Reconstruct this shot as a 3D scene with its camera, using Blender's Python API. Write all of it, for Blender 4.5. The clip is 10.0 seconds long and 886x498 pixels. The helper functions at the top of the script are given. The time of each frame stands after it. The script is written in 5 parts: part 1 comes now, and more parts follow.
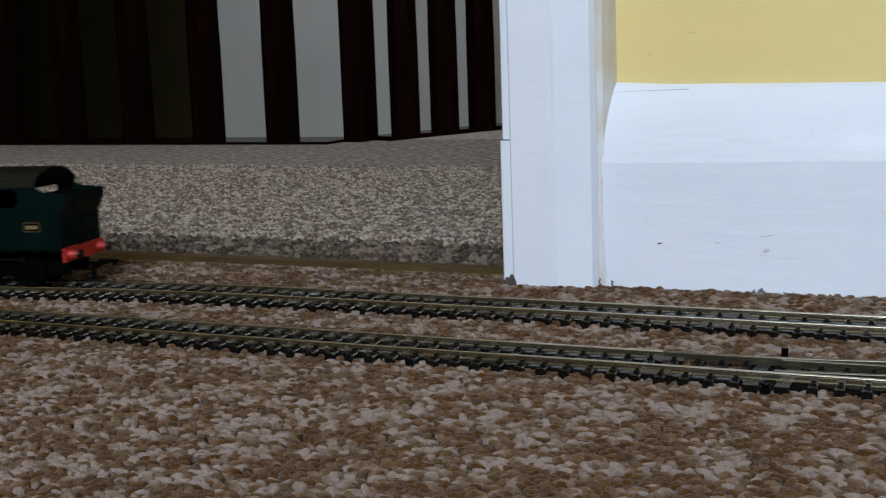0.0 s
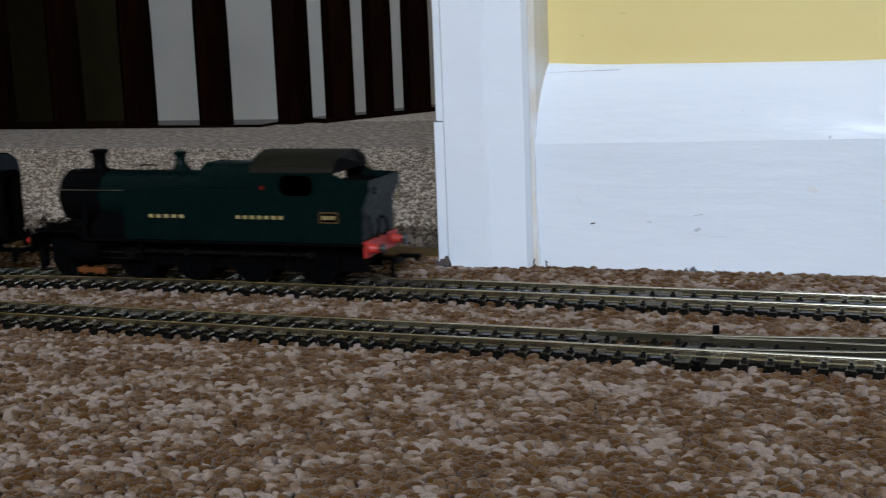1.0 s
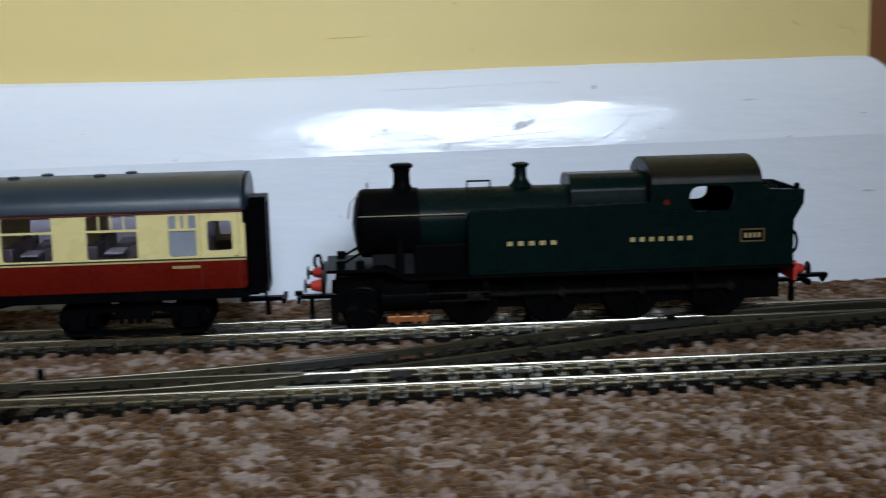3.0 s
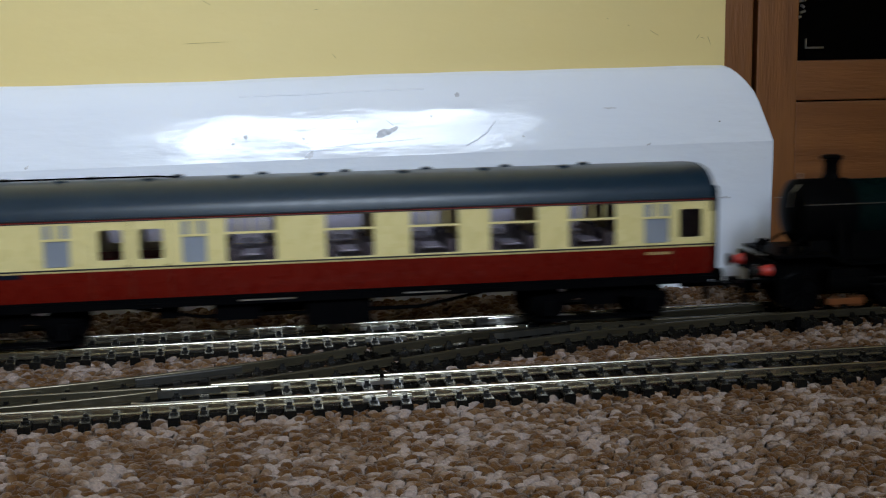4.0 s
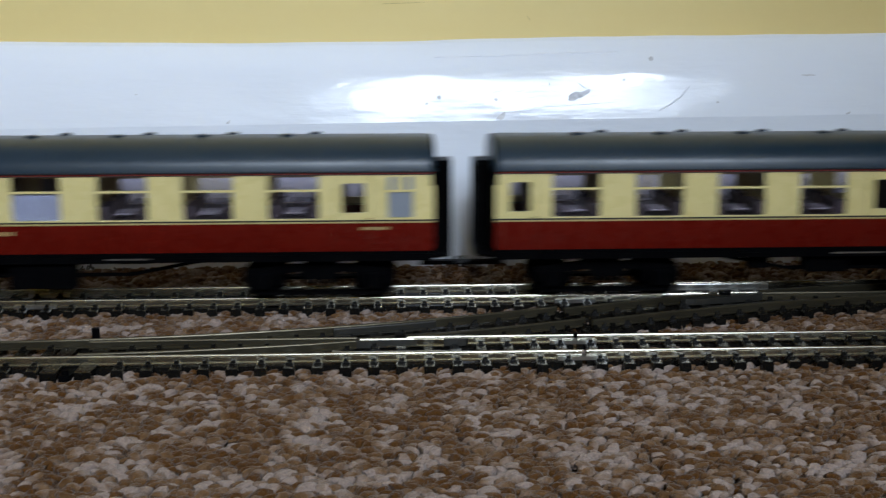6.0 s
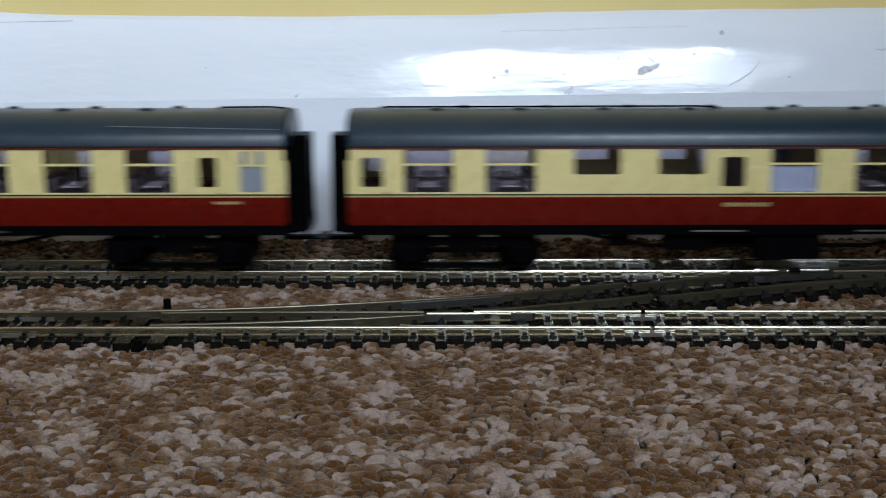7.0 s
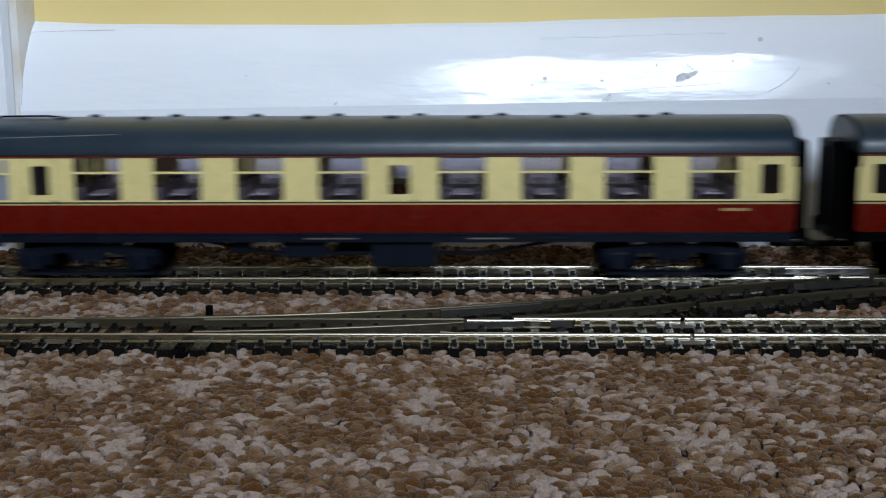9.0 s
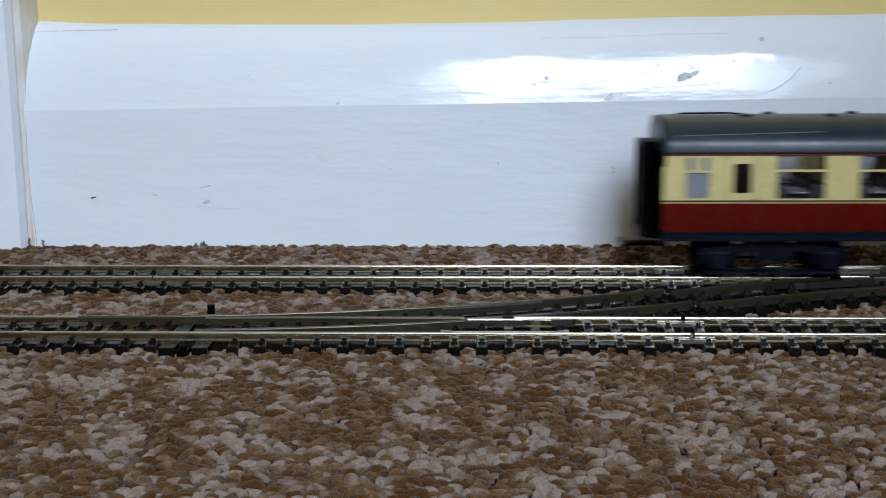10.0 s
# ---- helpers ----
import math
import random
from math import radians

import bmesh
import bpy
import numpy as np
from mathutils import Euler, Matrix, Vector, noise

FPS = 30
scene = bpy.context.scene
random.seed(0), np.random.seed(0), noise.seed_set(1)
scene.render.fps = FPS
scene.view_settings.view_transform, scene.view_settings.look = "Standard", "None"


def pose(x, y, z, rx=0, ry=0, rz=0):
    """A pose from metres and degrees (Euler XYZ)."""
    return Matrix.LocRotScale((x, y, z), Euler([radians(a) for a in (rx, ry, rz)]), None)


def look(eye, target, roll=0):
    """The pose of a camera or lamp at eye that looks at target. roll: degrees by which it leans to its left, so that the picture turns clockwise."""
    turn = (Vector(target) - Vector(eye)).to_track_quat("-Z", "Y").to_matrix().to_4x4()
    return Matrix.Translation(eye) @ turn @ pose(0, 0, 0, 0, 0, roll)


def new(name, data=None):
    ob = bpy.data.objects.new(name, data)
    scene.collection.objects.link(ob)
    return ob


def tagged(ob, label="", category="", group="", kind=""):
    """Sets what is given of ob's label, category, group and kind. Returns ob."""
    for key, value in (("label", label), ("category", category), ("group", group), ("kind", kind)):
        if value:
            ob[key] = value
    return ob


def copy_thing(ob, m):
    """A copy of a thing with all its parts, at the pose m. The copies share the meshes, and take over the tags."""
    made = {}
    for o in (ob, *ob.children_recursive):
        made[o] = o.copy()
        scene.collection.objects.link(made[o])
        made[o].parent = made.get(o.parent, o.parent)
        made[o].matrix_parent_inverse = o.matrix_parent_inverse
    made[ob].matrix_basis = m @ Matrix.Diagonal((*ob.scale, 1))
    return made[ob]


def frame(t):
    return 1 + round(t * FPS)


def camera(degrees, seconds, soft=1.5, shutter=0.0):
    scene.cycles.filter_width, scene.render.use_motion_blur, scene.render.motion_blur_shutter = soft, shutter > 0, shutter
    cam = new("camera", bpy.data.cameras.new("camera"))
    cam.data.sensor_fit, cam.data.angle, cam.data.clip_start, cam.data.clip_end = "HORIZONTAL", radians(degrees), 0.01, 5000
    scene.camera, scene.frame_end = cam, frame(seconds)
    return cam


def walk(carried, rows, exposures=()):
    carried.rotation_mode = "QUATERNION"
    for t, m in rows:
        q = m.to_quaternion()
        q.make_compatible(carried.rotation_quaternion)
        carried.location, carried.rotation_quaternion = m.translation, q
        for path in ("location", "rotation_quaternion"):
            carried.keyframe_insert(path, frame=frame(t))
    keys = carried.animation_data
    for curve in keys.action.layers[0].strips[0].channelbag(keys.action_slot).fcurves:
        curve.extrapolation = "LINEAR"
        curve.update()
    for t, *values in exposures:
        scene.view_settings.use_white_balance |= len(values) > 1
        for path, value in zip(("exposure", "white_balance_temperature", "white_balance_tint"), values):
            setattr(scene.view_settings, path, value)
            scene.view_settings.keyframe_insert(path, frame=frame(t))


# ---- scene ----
cam = camera(38.3, 10.0, soft=1.1, shutter=0.45)
PATH = [
    (0, (-0.075, -0.363, 0.101), (-0.868, 1.446, -0.213), -2.0),
    (0.5, (-0.075, -0.362, 0.101), (-0.821, 1.463, -0.234), -2.0),
    (1, (-0.074, -0.362, 0.101), (-0.776, 1.479, -0.245), -2.2),
    (1.5, (-0.072, -0.358, 0.101), (-0.664, 1.522, -0.242), -2.6),
    (2, (-0.065, -0.349, 0.098), (-0.459, 1.583, -0.236), -1.9),
    (2.2, (-0.061, -0.342, 0.096), (-0.366, 1.608, -0.231), -1.7),
    (3.5, (-0.037, -0.324, 0.094), (0.265, 1.627, -0.226), -1.0),
    (4, (-0.039, -0.323, 0.096), (0.289, 1.623, -0.227), -0.8),
    (4.5, (-0.042, -0.324, 0.093), (0.24, 1.632, -0.215), -0.9),
    (5, (-0.046, -0.324, 0.093), (0.173, 1.639, -0.226), -0.6),
    (5.5, (-0.049, -0.325, 0.094), (0.101, 1.639, -0.254), -0.3),
    (5.8, (-0.0502, -0.3244, 0.0933), (0.062, 1.64, -0.2585), -0.15),
    (6, (-0.051, -0.324, 0.093), (0.036, 1.64, -0.272), -0.1),
    (7.5, (-0.053, -0.325, 0.094), (-0.087, 1.632, -0.317), -0.4),
    (8, (-0.053, -0.326, 0.094), (-0.099, 1.633, -0.31), -0.7),
    (8.5, (-0.054, -0.326, 0.094), (-0.107, 1.633, -0.306), -0.6),
    (9, (-0.055, -0.326, 0.095), (-0.114, 1.633, -0.306), -0.4),
    (9.5, (-0.054, -0.327, 0.095), (-0.123, 1.632, -0.305), -0.3),
    (10, (-0.054, -0.327, 0.095), (-0.12, 1.631, -0.306), -0.4),
]
walk(cam, [(t, look(eye, target, roll)) for t, eye, target, roll in PATH], exposures=((0, 0.0), (2.2, 0.0), (3.5, -0.10), (4.5, -0.10), (6, -0.05), (10, -0.03)))

# ---- light: a window behind the camera, another on the landing ----
world = bpy.data.worlds.new("sky")
scene.world = world
world.use_nodes = True
sky = world.node_tree.nodes.new("ShaderNodeTexSky")
sky.sky_type, sky.sun_disc = "NISHITA", False
sky.sun_elevation, sky.sun_rotation = radians(40), radians(30)
world.node_tree.links.new(sky.outputs[0], world.node_tree.nodes["Background"].inputs[0])
world.node_tree.nodes["Background"].inputs[1].default_value = 0.1

WIN_X, WIN_W, WIN_Z0, WIN_Z1, WIN_Y = 0.32, 0.98, 0.84, 1.68, -2.1   # the room's window
LAND_Y, LAND_Z = 1.05, 1.35                                          # the landing's window


def window_lamp(name, m, w, h, watts, colour):
    lamp = bpy.data.lights.new(name, "AREA")
    lamp.shape, lamp.size, lamp.size_y, lamp.energy, lamp.color = "RECTANGLE", w, h, watts, colour
    ob = new(name, lamp)
    ob.matrix_world = m
    return ob


window_lamp("window_daylight", look((WIN_X, WIN_Y, (WIN_Z0 + WIN_Z1) / 2), (WIN_X, 0, (WIN_Z0 + WIN_Z1) / 2)), WIN_W, WIN_Z1 - WIN_Z0, 97.0, (0.74, 0.86, 1.03))
window_lamp("landing_daylight", look((0.33, LAND_Y, LAND_Z), (-0.9, LAND_Y + 0.1, 0.35)), 0.6, 0.9, 5.6, (0.98, 0.93, 0.90))


# ---- materials ----
def material(name, colour, rough=0.5, metal=0.0, second=None, scale=200.0, mix=(0.35, 0.7), bump=0.0, bump_scale=None, stretch=(1, 1, 1), island=0.0, spec=0.5, coat=0.0):
    """Two colours mixed by noise, a finer noise for relief and gloss, and optional spread from piece to piece."""
    m = bpy.data.materials.new(name)
    m.use_nodes = True
    nt = m.node_tree
    b = nt.nodes["Principled BSDF"]
    b.inputs["Roughness"].default_value, b.inputs["Metallic"].default_value = rough, metal
    b.inputs["Specular IOR Level"].default_value, b.inputs["Coat Weight"].default_value = spec, coat
    tc = nt.nodes.new("ShaderNodeTexCoord")
    mp = nt.nodes.new("ShaderNodeMapping")
    mp.inputs["Scale"].default_value = stretch
    nt.links.new(tc.outputs["Object"], mp.inputs[0])
    n1 = nt.nodes.new("ShaderNodeTexNoise")
    n1.inputs["Scale"].default_value, n1.inputs["Detail"].default_value = scale, 5
    nt.links.new(mp.outputs[0], n1.inputs[0])
    ramp = nt.nodes.new("ShaderNodeValToRGB")
    ramp.color_ramp.elements[0].position, ramp.color_ramp.elements[1].position = mix
    ramp.color_ramp.elements[0].color = (*colour, 1)
    ramp.color_ramp.elements[1].color = (*(second or [c * 0.86 for c in colour]), 1)
    nt.links.new(n1.outputs[0], ramp.inputs[0])
    out = ramp.outputs[0]
    if island:
        info = nt.nodes.new("ShaderNodeObjectInfo")
        hsv = nt.nodes.new("ShaderNodeHueSaturation")
        mr = nt.nodes.new("ShaderNodeMapRange")
        mr.inputs["To Min"].default_value, mr.inputs["To Max"].default_value = 1 - island, 1 + island
        nt.links.new(info.outputs["Random"], mr.inputs[0])
        nt.links.new(mr.outputs[0], hsv.inputs["Value"])
        nt.links.new(out, hsv.inputs["Color"])
        out = hsv.outputs[0]
    nt.links.new(out, b.inputs["Base Color"])
    n2 = nt.nodes.new("ShaderNodeTexNoise")
    n2.inputs["Scale"].default_value, n2.inputs["Detail"].default_value = bump_scale or scale * 3, 4
    nt.links.new(mp.outputs[0], n2.inputs[0])
    rr = nt.nodes.new("ShaderNodeMapRange")
    rr.inputs["To Min"].default_value, rr.inputs["To Max"].default_value = max(0.02, rough * 0.75), min(1.0, rough * 1.25)
    nt.links.new(n2.outputs[0], rr.inputs[0])
    nt.links.new(rr.outputs[0], b.inputs["Roughness"])
    if bump:
        bp = nt.nodes.new("ShaderNodeBump")
        bp.inputs["Strength"].default_value, bp.inputs["Distance"].default_value = 1.0, bump
        nt.links.new(n2.outputs[0], bp.inputs["Height"])
        nt.links.new(bp.outputs[0], b.inputs["Normal"])
    return m


def carpet_material(name, light, mid, dark, scale):
    m = bpy.data.materials.new(name)
    m.use_nodes = True
    nt = m.node_tree
    b = nt.nodes["Principled BSDF"]
    b.inputs["Roughness"].default_value, b.inputs["Specular IOR Level"].default_value = 0.9, 0.15
    b.inputs["Sheen Weight"].default_value, b.inputs["Sheen Roughness"].default_value = 0.15, 0.5
    tc = nt.nodes.new("ShaderNodeTexCoord")
    n1 = nt.nodes.new("ShaderNodeTexNoise")
    n1.inputs["Scale"].default_value, n1.inputs["Detail"].default_value, n1.inputs["Roughness"].default_value = scale, 3, 0.6
    nt.links.new(tc.outputs["Object"], n1.inputs[0])
    geo = nt.nodes.new("ShaderNodeNewGeometry")
    add = nt.nodes.new("ShaderNodeMath")
    add.operation = "MULTIPLY_ADD"
    add.inputs[1].default_value = 0.32
    nt.links.new(geo.outputs["Random Per Island"], add.inputs[0])
    nt.links.new(n1.outputs[0], add.inputs[2])
    ramp = nt.nodes.new("ShaderNodeValToRGB")
    els = ramp.color_ramp.elements
    els[0].position, els[0].color = 0.555, (*dark, 1)
    els[1].position, els[1].color = 0.81, (*light, 1)
    e = els.new(0.68)
    e.color = (*mid, 1)
    nt.links.new(add.outputs[0], ramp.inputs[0])
    # yarn fibres
    n2 = nt.nodes.new("ShaderNodeTexNoise")
    n2.inputs["Scale"].default_value, n2.inputs["Detail"].default_value = 1500, 3
    nt.links.new(tc.outputs["Object"], n2.inputs[0])
    mixer = nt.nodes.new("ShaderNodeMix")
    mixer.data_type, mixer.blend_type = "RGBA", "MULTIPLY"
    mixer.inputs[0].default_value = 0.5
    fr = nt.nodes.new("ShaderNodeMapRange")
    fr.inputs["From Min"].default_value, fr.inputs["From Max"].default_value = 0.3, 0.7
    fr.inputs["To Min"].default_value, fr.inputs["To Max"].default_value = 0.55, 1.25
    nt.links.new(n2.outputs[0], fr.inputs[0])
    nt.links.new(ramp.outputs[0], mixer.inputs[6])
    nt.links.new(fr.outputs[0], mixer.inputs[7])
    nt.links.new(mixer.outputs[2], b.inputs["Base Color"])
    bp = nt.nodes.new("ShaderNodeBump")
    bp.inputs["Strength"].default_value, bp.inputs["Distance"].default_value = 1.0, 0.0008
    nt.links.new(n2.outputs[0], bp.inputs["Height"])
    nt.links.new(bp.outputs[0], b.inputs["Normal"])
    return m


def gloss_paint(name, colour, second):
    """Brushed gloss paint: long fine brush marks, broader sags, and patches where the gloss has dulled."""
    m = bpy.data.materials.new(name)
    m.use_nodes = True
    nt = m.node_tree
    b = nt.nodes["Principled BSDF"]
    b.inputs["Specular IOR Level"].default_value = 0.36
    tc = nt.nodes.new("ShaderNodeTexCoord")

    def wave(scale, stretch, detail=4):
        mp = nt.nodes.new("ShaderNodeMapping")
        mp.inputs["Scale"].default_value = stretch
        nt.links.new(tc.outputs["Object"], mp.inputs[0])
        n = nt.nodes.new("ShaderNodeTexNoise")
        n.inputs["Scale"].default_value, n.inputs["Detail"].default_value = scale, detail
        nt.links.new(mp.outputs[0], n.inputs[0])
        return n.outputs[0]

    def spread(value, low, high, a, z):
        r = nt.nodes.new("ShaderNodeMapRange")
        r.inputs["From Min"].default_value, r.inputs["From Max"].default_value = low, high
        r.inputs["To Min"].default_value, r.inputs["To Max"].default_value = a, z
        nt.links.new(value, r.inputs[0])
        return r.outputs[0]
    mixer = nt.nodes.new("ShaderNodeMix")
    mixer.data_type = "RGBA"
    mixer.inputs[6].default_value, mixer.inputs[7].default_value = (*colour, 1), (*second, 1)
    nt.links.new(spread(wave(11, (0.6, 1, 1.2)), 0.35, 0.7, 0, 1), mixer.inputs[0])
    nt.links.new(mixer.outputs[2], b.inputs["Base Color"])
    nt.links.new(spread(wave(60, (0.5, 1, 1.6), 6), 0.40, 0.62, 0.09, 0.22), b.inputs["Roughness"])
    strokes, sags = nt.nodes.new("ShaderNodeBump"), nt.nodes.new("ShaderNodeBump")
    strokes.inputs["Strength"].default_value, strokes.inputs["Distance"].default_value = 1.0, 0.00006
    sags.inputs["Strength"].default_value, sags.inputs["Distance"].default_value = 1.0, 0.0006
    nt.links.new(wave(520, (0.07, 1, 1)), strokes.inputs["Height"])
    nt.links.new(wave(90, (0.30, 1, 1)), sags.inputs["Height"])
    nt.links.new(sags.outputs[0], strokes.inputs["Normal"])
    nt.links.new(strokes.outputs[0], b.inputs["Normal"])
    return m


def glass_material(name, colour, rough=0.0):
    m = bpy.data.materials.new(name)
    m.use_nodes = True
    b = m.node_tree.nodes["Principled BSDF"]
    b.inputs["Base Color"].default_value = (*colour, 1)
    b.inputs["Transmission Weight"].default_value, b.inputs["Roughness"].default_value = 1.0, rough
    b.inputs["IOR"].default_value = 1.3
    return m


CARPET = carpet_material("loop_pile_carpet", (0.284, 0.216, 0.182), (0.138, 0.073, 0.031), (0.075, 0.0282, 0.0028), 78)
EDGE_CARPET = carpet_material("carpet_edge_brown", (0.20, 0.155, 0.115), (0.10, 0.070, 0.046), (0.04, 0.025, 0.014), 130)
LANDING_CARPET = carpet_material("landing_carpet", (0.46, 0.385, 0.32), (0.25, 0.195, 0.145), (0.10, 0.07, 0.045), 150)
YELLOW = material("yellow_wall_paint", (0.74, 0.60, 0.26), 0.5, second=(0.71, 0.565, 0.235), scale=9, bump=0.0003, bump_scale=70, stretch=(0.6, 1, 1.4))
GLOSS_WHITE = gloss_paint("white_gloss_paint", (0.745, 0.785, 0.865), (0.70, 0.745, 0.825))
CEILING_WHITE = material("white_emulsion", (0.80, 0.79, 0.76), 0.9, scale=5, bump=0.0005, bump_scale=150)
PALE_WALL = material("pale_landing_wall", (0.72, 0.70, 0.66), 0.8, scale=4, bump=0.0005, bump_scale=120)
OAK = material("orange_oak_veneer", (0.235, 0.088, 0.022), 0.45, second=(0.165, 0.057, 0.013), scale=26, bump=0.0002, bump_scale=160, stretch=(7, 7, 0.7))
OAK_ACROSS = material("orange_oak_veneer_across", (0.235, 0.088, 0.022), 0.45, second=(0.17, 0.058, 0.013), scale=26, bump=0.0002, bump_scale=160, stretch=(0.7, 7, 7))
DARK_WOOD = material("dark_stained_wood", (0.007, 0.0018, 0.0012), 0.16, second=(0.003, 0.0011, 0.0008), scale=20, bump=0.0003, bump_scale=90, stretch=(6, 6, 0.6), spec=0.03)
BLACK_GLASS = material("dark_cabinet_glass", (0.001, 0.001, 0.0012), 0.04, scale=10, spec=0.12)
BLACK_CASE = material("black_plastic_case", (0.012, 0.012, 0.013), 0.35, scale=60)
BRASS = material("dull_brass", (0.24, 0.155, 0.06), 0.45, 0.8, second=(0.15, 0.10, 0.045), scale=60, bump=0.0002)
RAIL = material("nickel_silver_rail", (0.50, 0.475, 0.40), 0.25, 1.0, second=(0.36, 0.335, 0.26), scale=40, stretch=(0.3, 1, 1))
DARK_STEEL = material("oily_dark_steel", (0.020, 0.019, 0.018), 0.30, 0.8, second=(0.012, 0.011, 0.010), scale=150)
DULL_RAIL = material("dull_tarnished_rail", (0.105, 0.092, 0.062), 0.34, 0.8, second=(0.06, 0.052, 0.034), scale=60, stretch=(0.4, 1, 1))
STEEL = material("bright_steel", (0.52, 0.51, 0.48), 0.30, 1.0, scale=200)
SLEEPER = material("black_sleeper_plastic", (0.0045, 0.0040, 0.0034), 0.26, second=(0.006, 0.0055, 0.0045), scale=300, bump=0.00008, island=0.25, spec=0.20)
FROG = material("dark_frog_plastic", (0.010, 0.010, 0.008), 0.45, second=(0.018, 0.016, 0.012), scale=300, bump=0.0001)
LOCO_GREEN = material("loco_green_paint", (0.0013, 0.0056, 0.0054), 0.28, second=(0.0018, 0.0070, 0.0064), scale=120, spec=0.05)
BLACK_PAINT = material("satin_black_paint", (0.0018, 0.0018, 0.0020), 0.30, second=(0.0026, 0.0026, 0.0028), scale=160, spec=0.008)
BUNKER_BLACK = material("weathered_roof_black", (0.006, 0.006, 0.0035), 0.45, second=(0.009, 0.0085, 0.005), scale=160, spec=0.15)
RED = material("buffer_beam_red", (0.44, 0.022, 0.014), 0.5, second=(0.40, 0.028, 0.020), scale=200)
COPPER = material("copper_strip", (0.55, 0.22, 0.09), 0.35, 0.9, scale=200)
GOLD = material("gold_lettering", (0.38, 0.29, 0.12), 0.4, scale=400)
CREAM = material("cream_coach_paint", (0.60, 0.52, 0.24), 0.28, second=(0.57, 0.49, 0.22), scale=60, coat=0.2)
CRIMSON = material("crimson_coach_paint", (0.094, 0.0052, 0.0026), 0.28, second=(0.084, 0.0045, 0.0022), scale=60, spec=0.15)
ROOF_GREY = material("grey_coach_roof", (0.007, 0.020, 0.035), 0.36, second=(0.010, 0.024, 0.040), scale=70, bump=0.00005, spec=0.34)
UNDER_BLACK = material("black_underframe", (0.0016, 0.0016, 0.0020), 0.42, second=(0.0024, 0.0024, 0.0028), scale=200, spec=0.004)
UNDER_GREY = material("slate_grey_underframe", (0.0030, 0.0050, 0.0110), 0.34, second=(0.0045, 0.0070, 0.0140), scale=200, spec=0.14)
SEAT_FABRIC = material("maroon_seat_plastic", (0.014, 0.007, 0.009), 0.6, scale=100)
TABLE = material("grey_table_plastic", (0.16, 0.145, 0.155), 0.5, scale=100)
INNER = material("brown_partition", (0.018, 0.010, 0.008), 0.6, scale=100)
FROSTED = material("frosted_window", (0.19, 0.215, 0.26), 0.4, scale=100)
LINE_BLACK = material("black_lining", (0.012, 0.010, 0.010), 0.4, scale=200)
SCUFF = material("grey_scuffed_paint", (0.40, 0.42, 0.47), 0.5, second=(0.62, 0.64, 0.69), scale=500)
GRIME = material("dark_grime", (0.06, 0.045, 0.04), 0.8, scale=400)
STAIN = material("tan_stain", (0.72, 0.70, 0.71), 0.2, second=(0.73, 0.745, 0.80), scale=300)
FLUFF = material("grey_fluff", (0.12, 0.12, 0.14), 0.95, scale=900)
PANE = glass_material("clear_coach_glazing", (0.77, 0.74, 0.80))
# yellow wall darkened to olive: the stairwell's dimness is put into the colour
SHADED_YELLOW = material("shaded_yellow_wall", (0.06, 0.046, 0.012), 0.8, second=(0.05, 0.038, 0.010), scale=6)


# ---- mesh tools ----
def box(bm, x0, x1, y0, y1, z0, z1, bevel=0.0):
    v = [bm.verts.new(p) for p in ((x0, y0, z0), (x1, y0, z0), (x1, y1, z0), (x0, y1, z0), (x0, y0, z1), (x1, y0, z1), (x1, y1, z1), (x0, y1, z1))]
    f = [bm.faces.new([v[i] for i in q]) for q in ((3, 2, 1, 0), (4, 5, 6, 7), (0, 1, 5, 4), (1, 2, 6, 5), (2, 3, 7, 6), (3, 0, 4, 7))]
    if bevel:
        bmesh.ops.bevel(bm, geom=list({e for g in f for e in g.edges}), offset=bevel, segments=2, affect="EDGES", profile=0.7)
    return bm


def tube(bm, a, b, r, seg=10, r2=None):
    """A round bar from a to b."""
    a, b = Vector(a), Vector(b)
    m = Matrix.Translation((a + b) / 2) @ (b - a).to_track_quat("Z", "Y").to_matrix().to_4x4()
    bmesh.ops.create_cone(bm, cap_ends=True, segments=seg, radius1=r, radius2=r if r2 is None else r2, depth=(b - a).length, matrix=m)
    return bm


def turned(bm, profile, centre, axis="Z", seg=24):
    """A lathe shape: profile rows of (radius, height along the axis)."""
    turn = {"Z": Matrix(), "Y": Matrix.Rotation(-math.pi / 2, 4, "X"), "X": Matrix.Rotation(math.pi / 2, 4, "Y")}[axis]
    m = Matrix.Translation(centre) @ turn
    rings = [[bm.verts.new(m @ Vector((r * math.cos(2 * math.pi * i / seg), r * math.sin(2 * math.pi * i / seg), h))) for i in range(seg)] for r, h in profile]
    for p, q in zip(rings, rings[1:]):
        for i in range(seg):
            bm.faces.new((p[i], p[(i + 1) % seg], q[(i + 1) % seg], q[i]))
    bm.faces.new(rings[0][::-1])
    bm.faces.new(rings[-1])
    return bm


def prism(bm, outline, x0, x1, axis="X"):
    """A closed outline, drawn out from x0 to x1. On X the outline is (y, z), on Y it is (x, z), on Z it is (x, y)."""
    def at(p, d):
        return {"X": (d, p[0], p[1]), "Y": (p[0], d, p[1]), "Z": (p[0], p[1], d)}[axis]
    a, b = [bm.verts.new(at(p, x0)) for p in outline], [bm.verts.new(at(p, x1)) for p in outline]
    n = len(outline)
    for i in range(n):
        bm.faces.new((a[i], a[(i + 1) % n], b[(i + 1) % n], b[i]))
    bm.faces.new(a[::-1])
    bm.faces.new(b)
    return bm


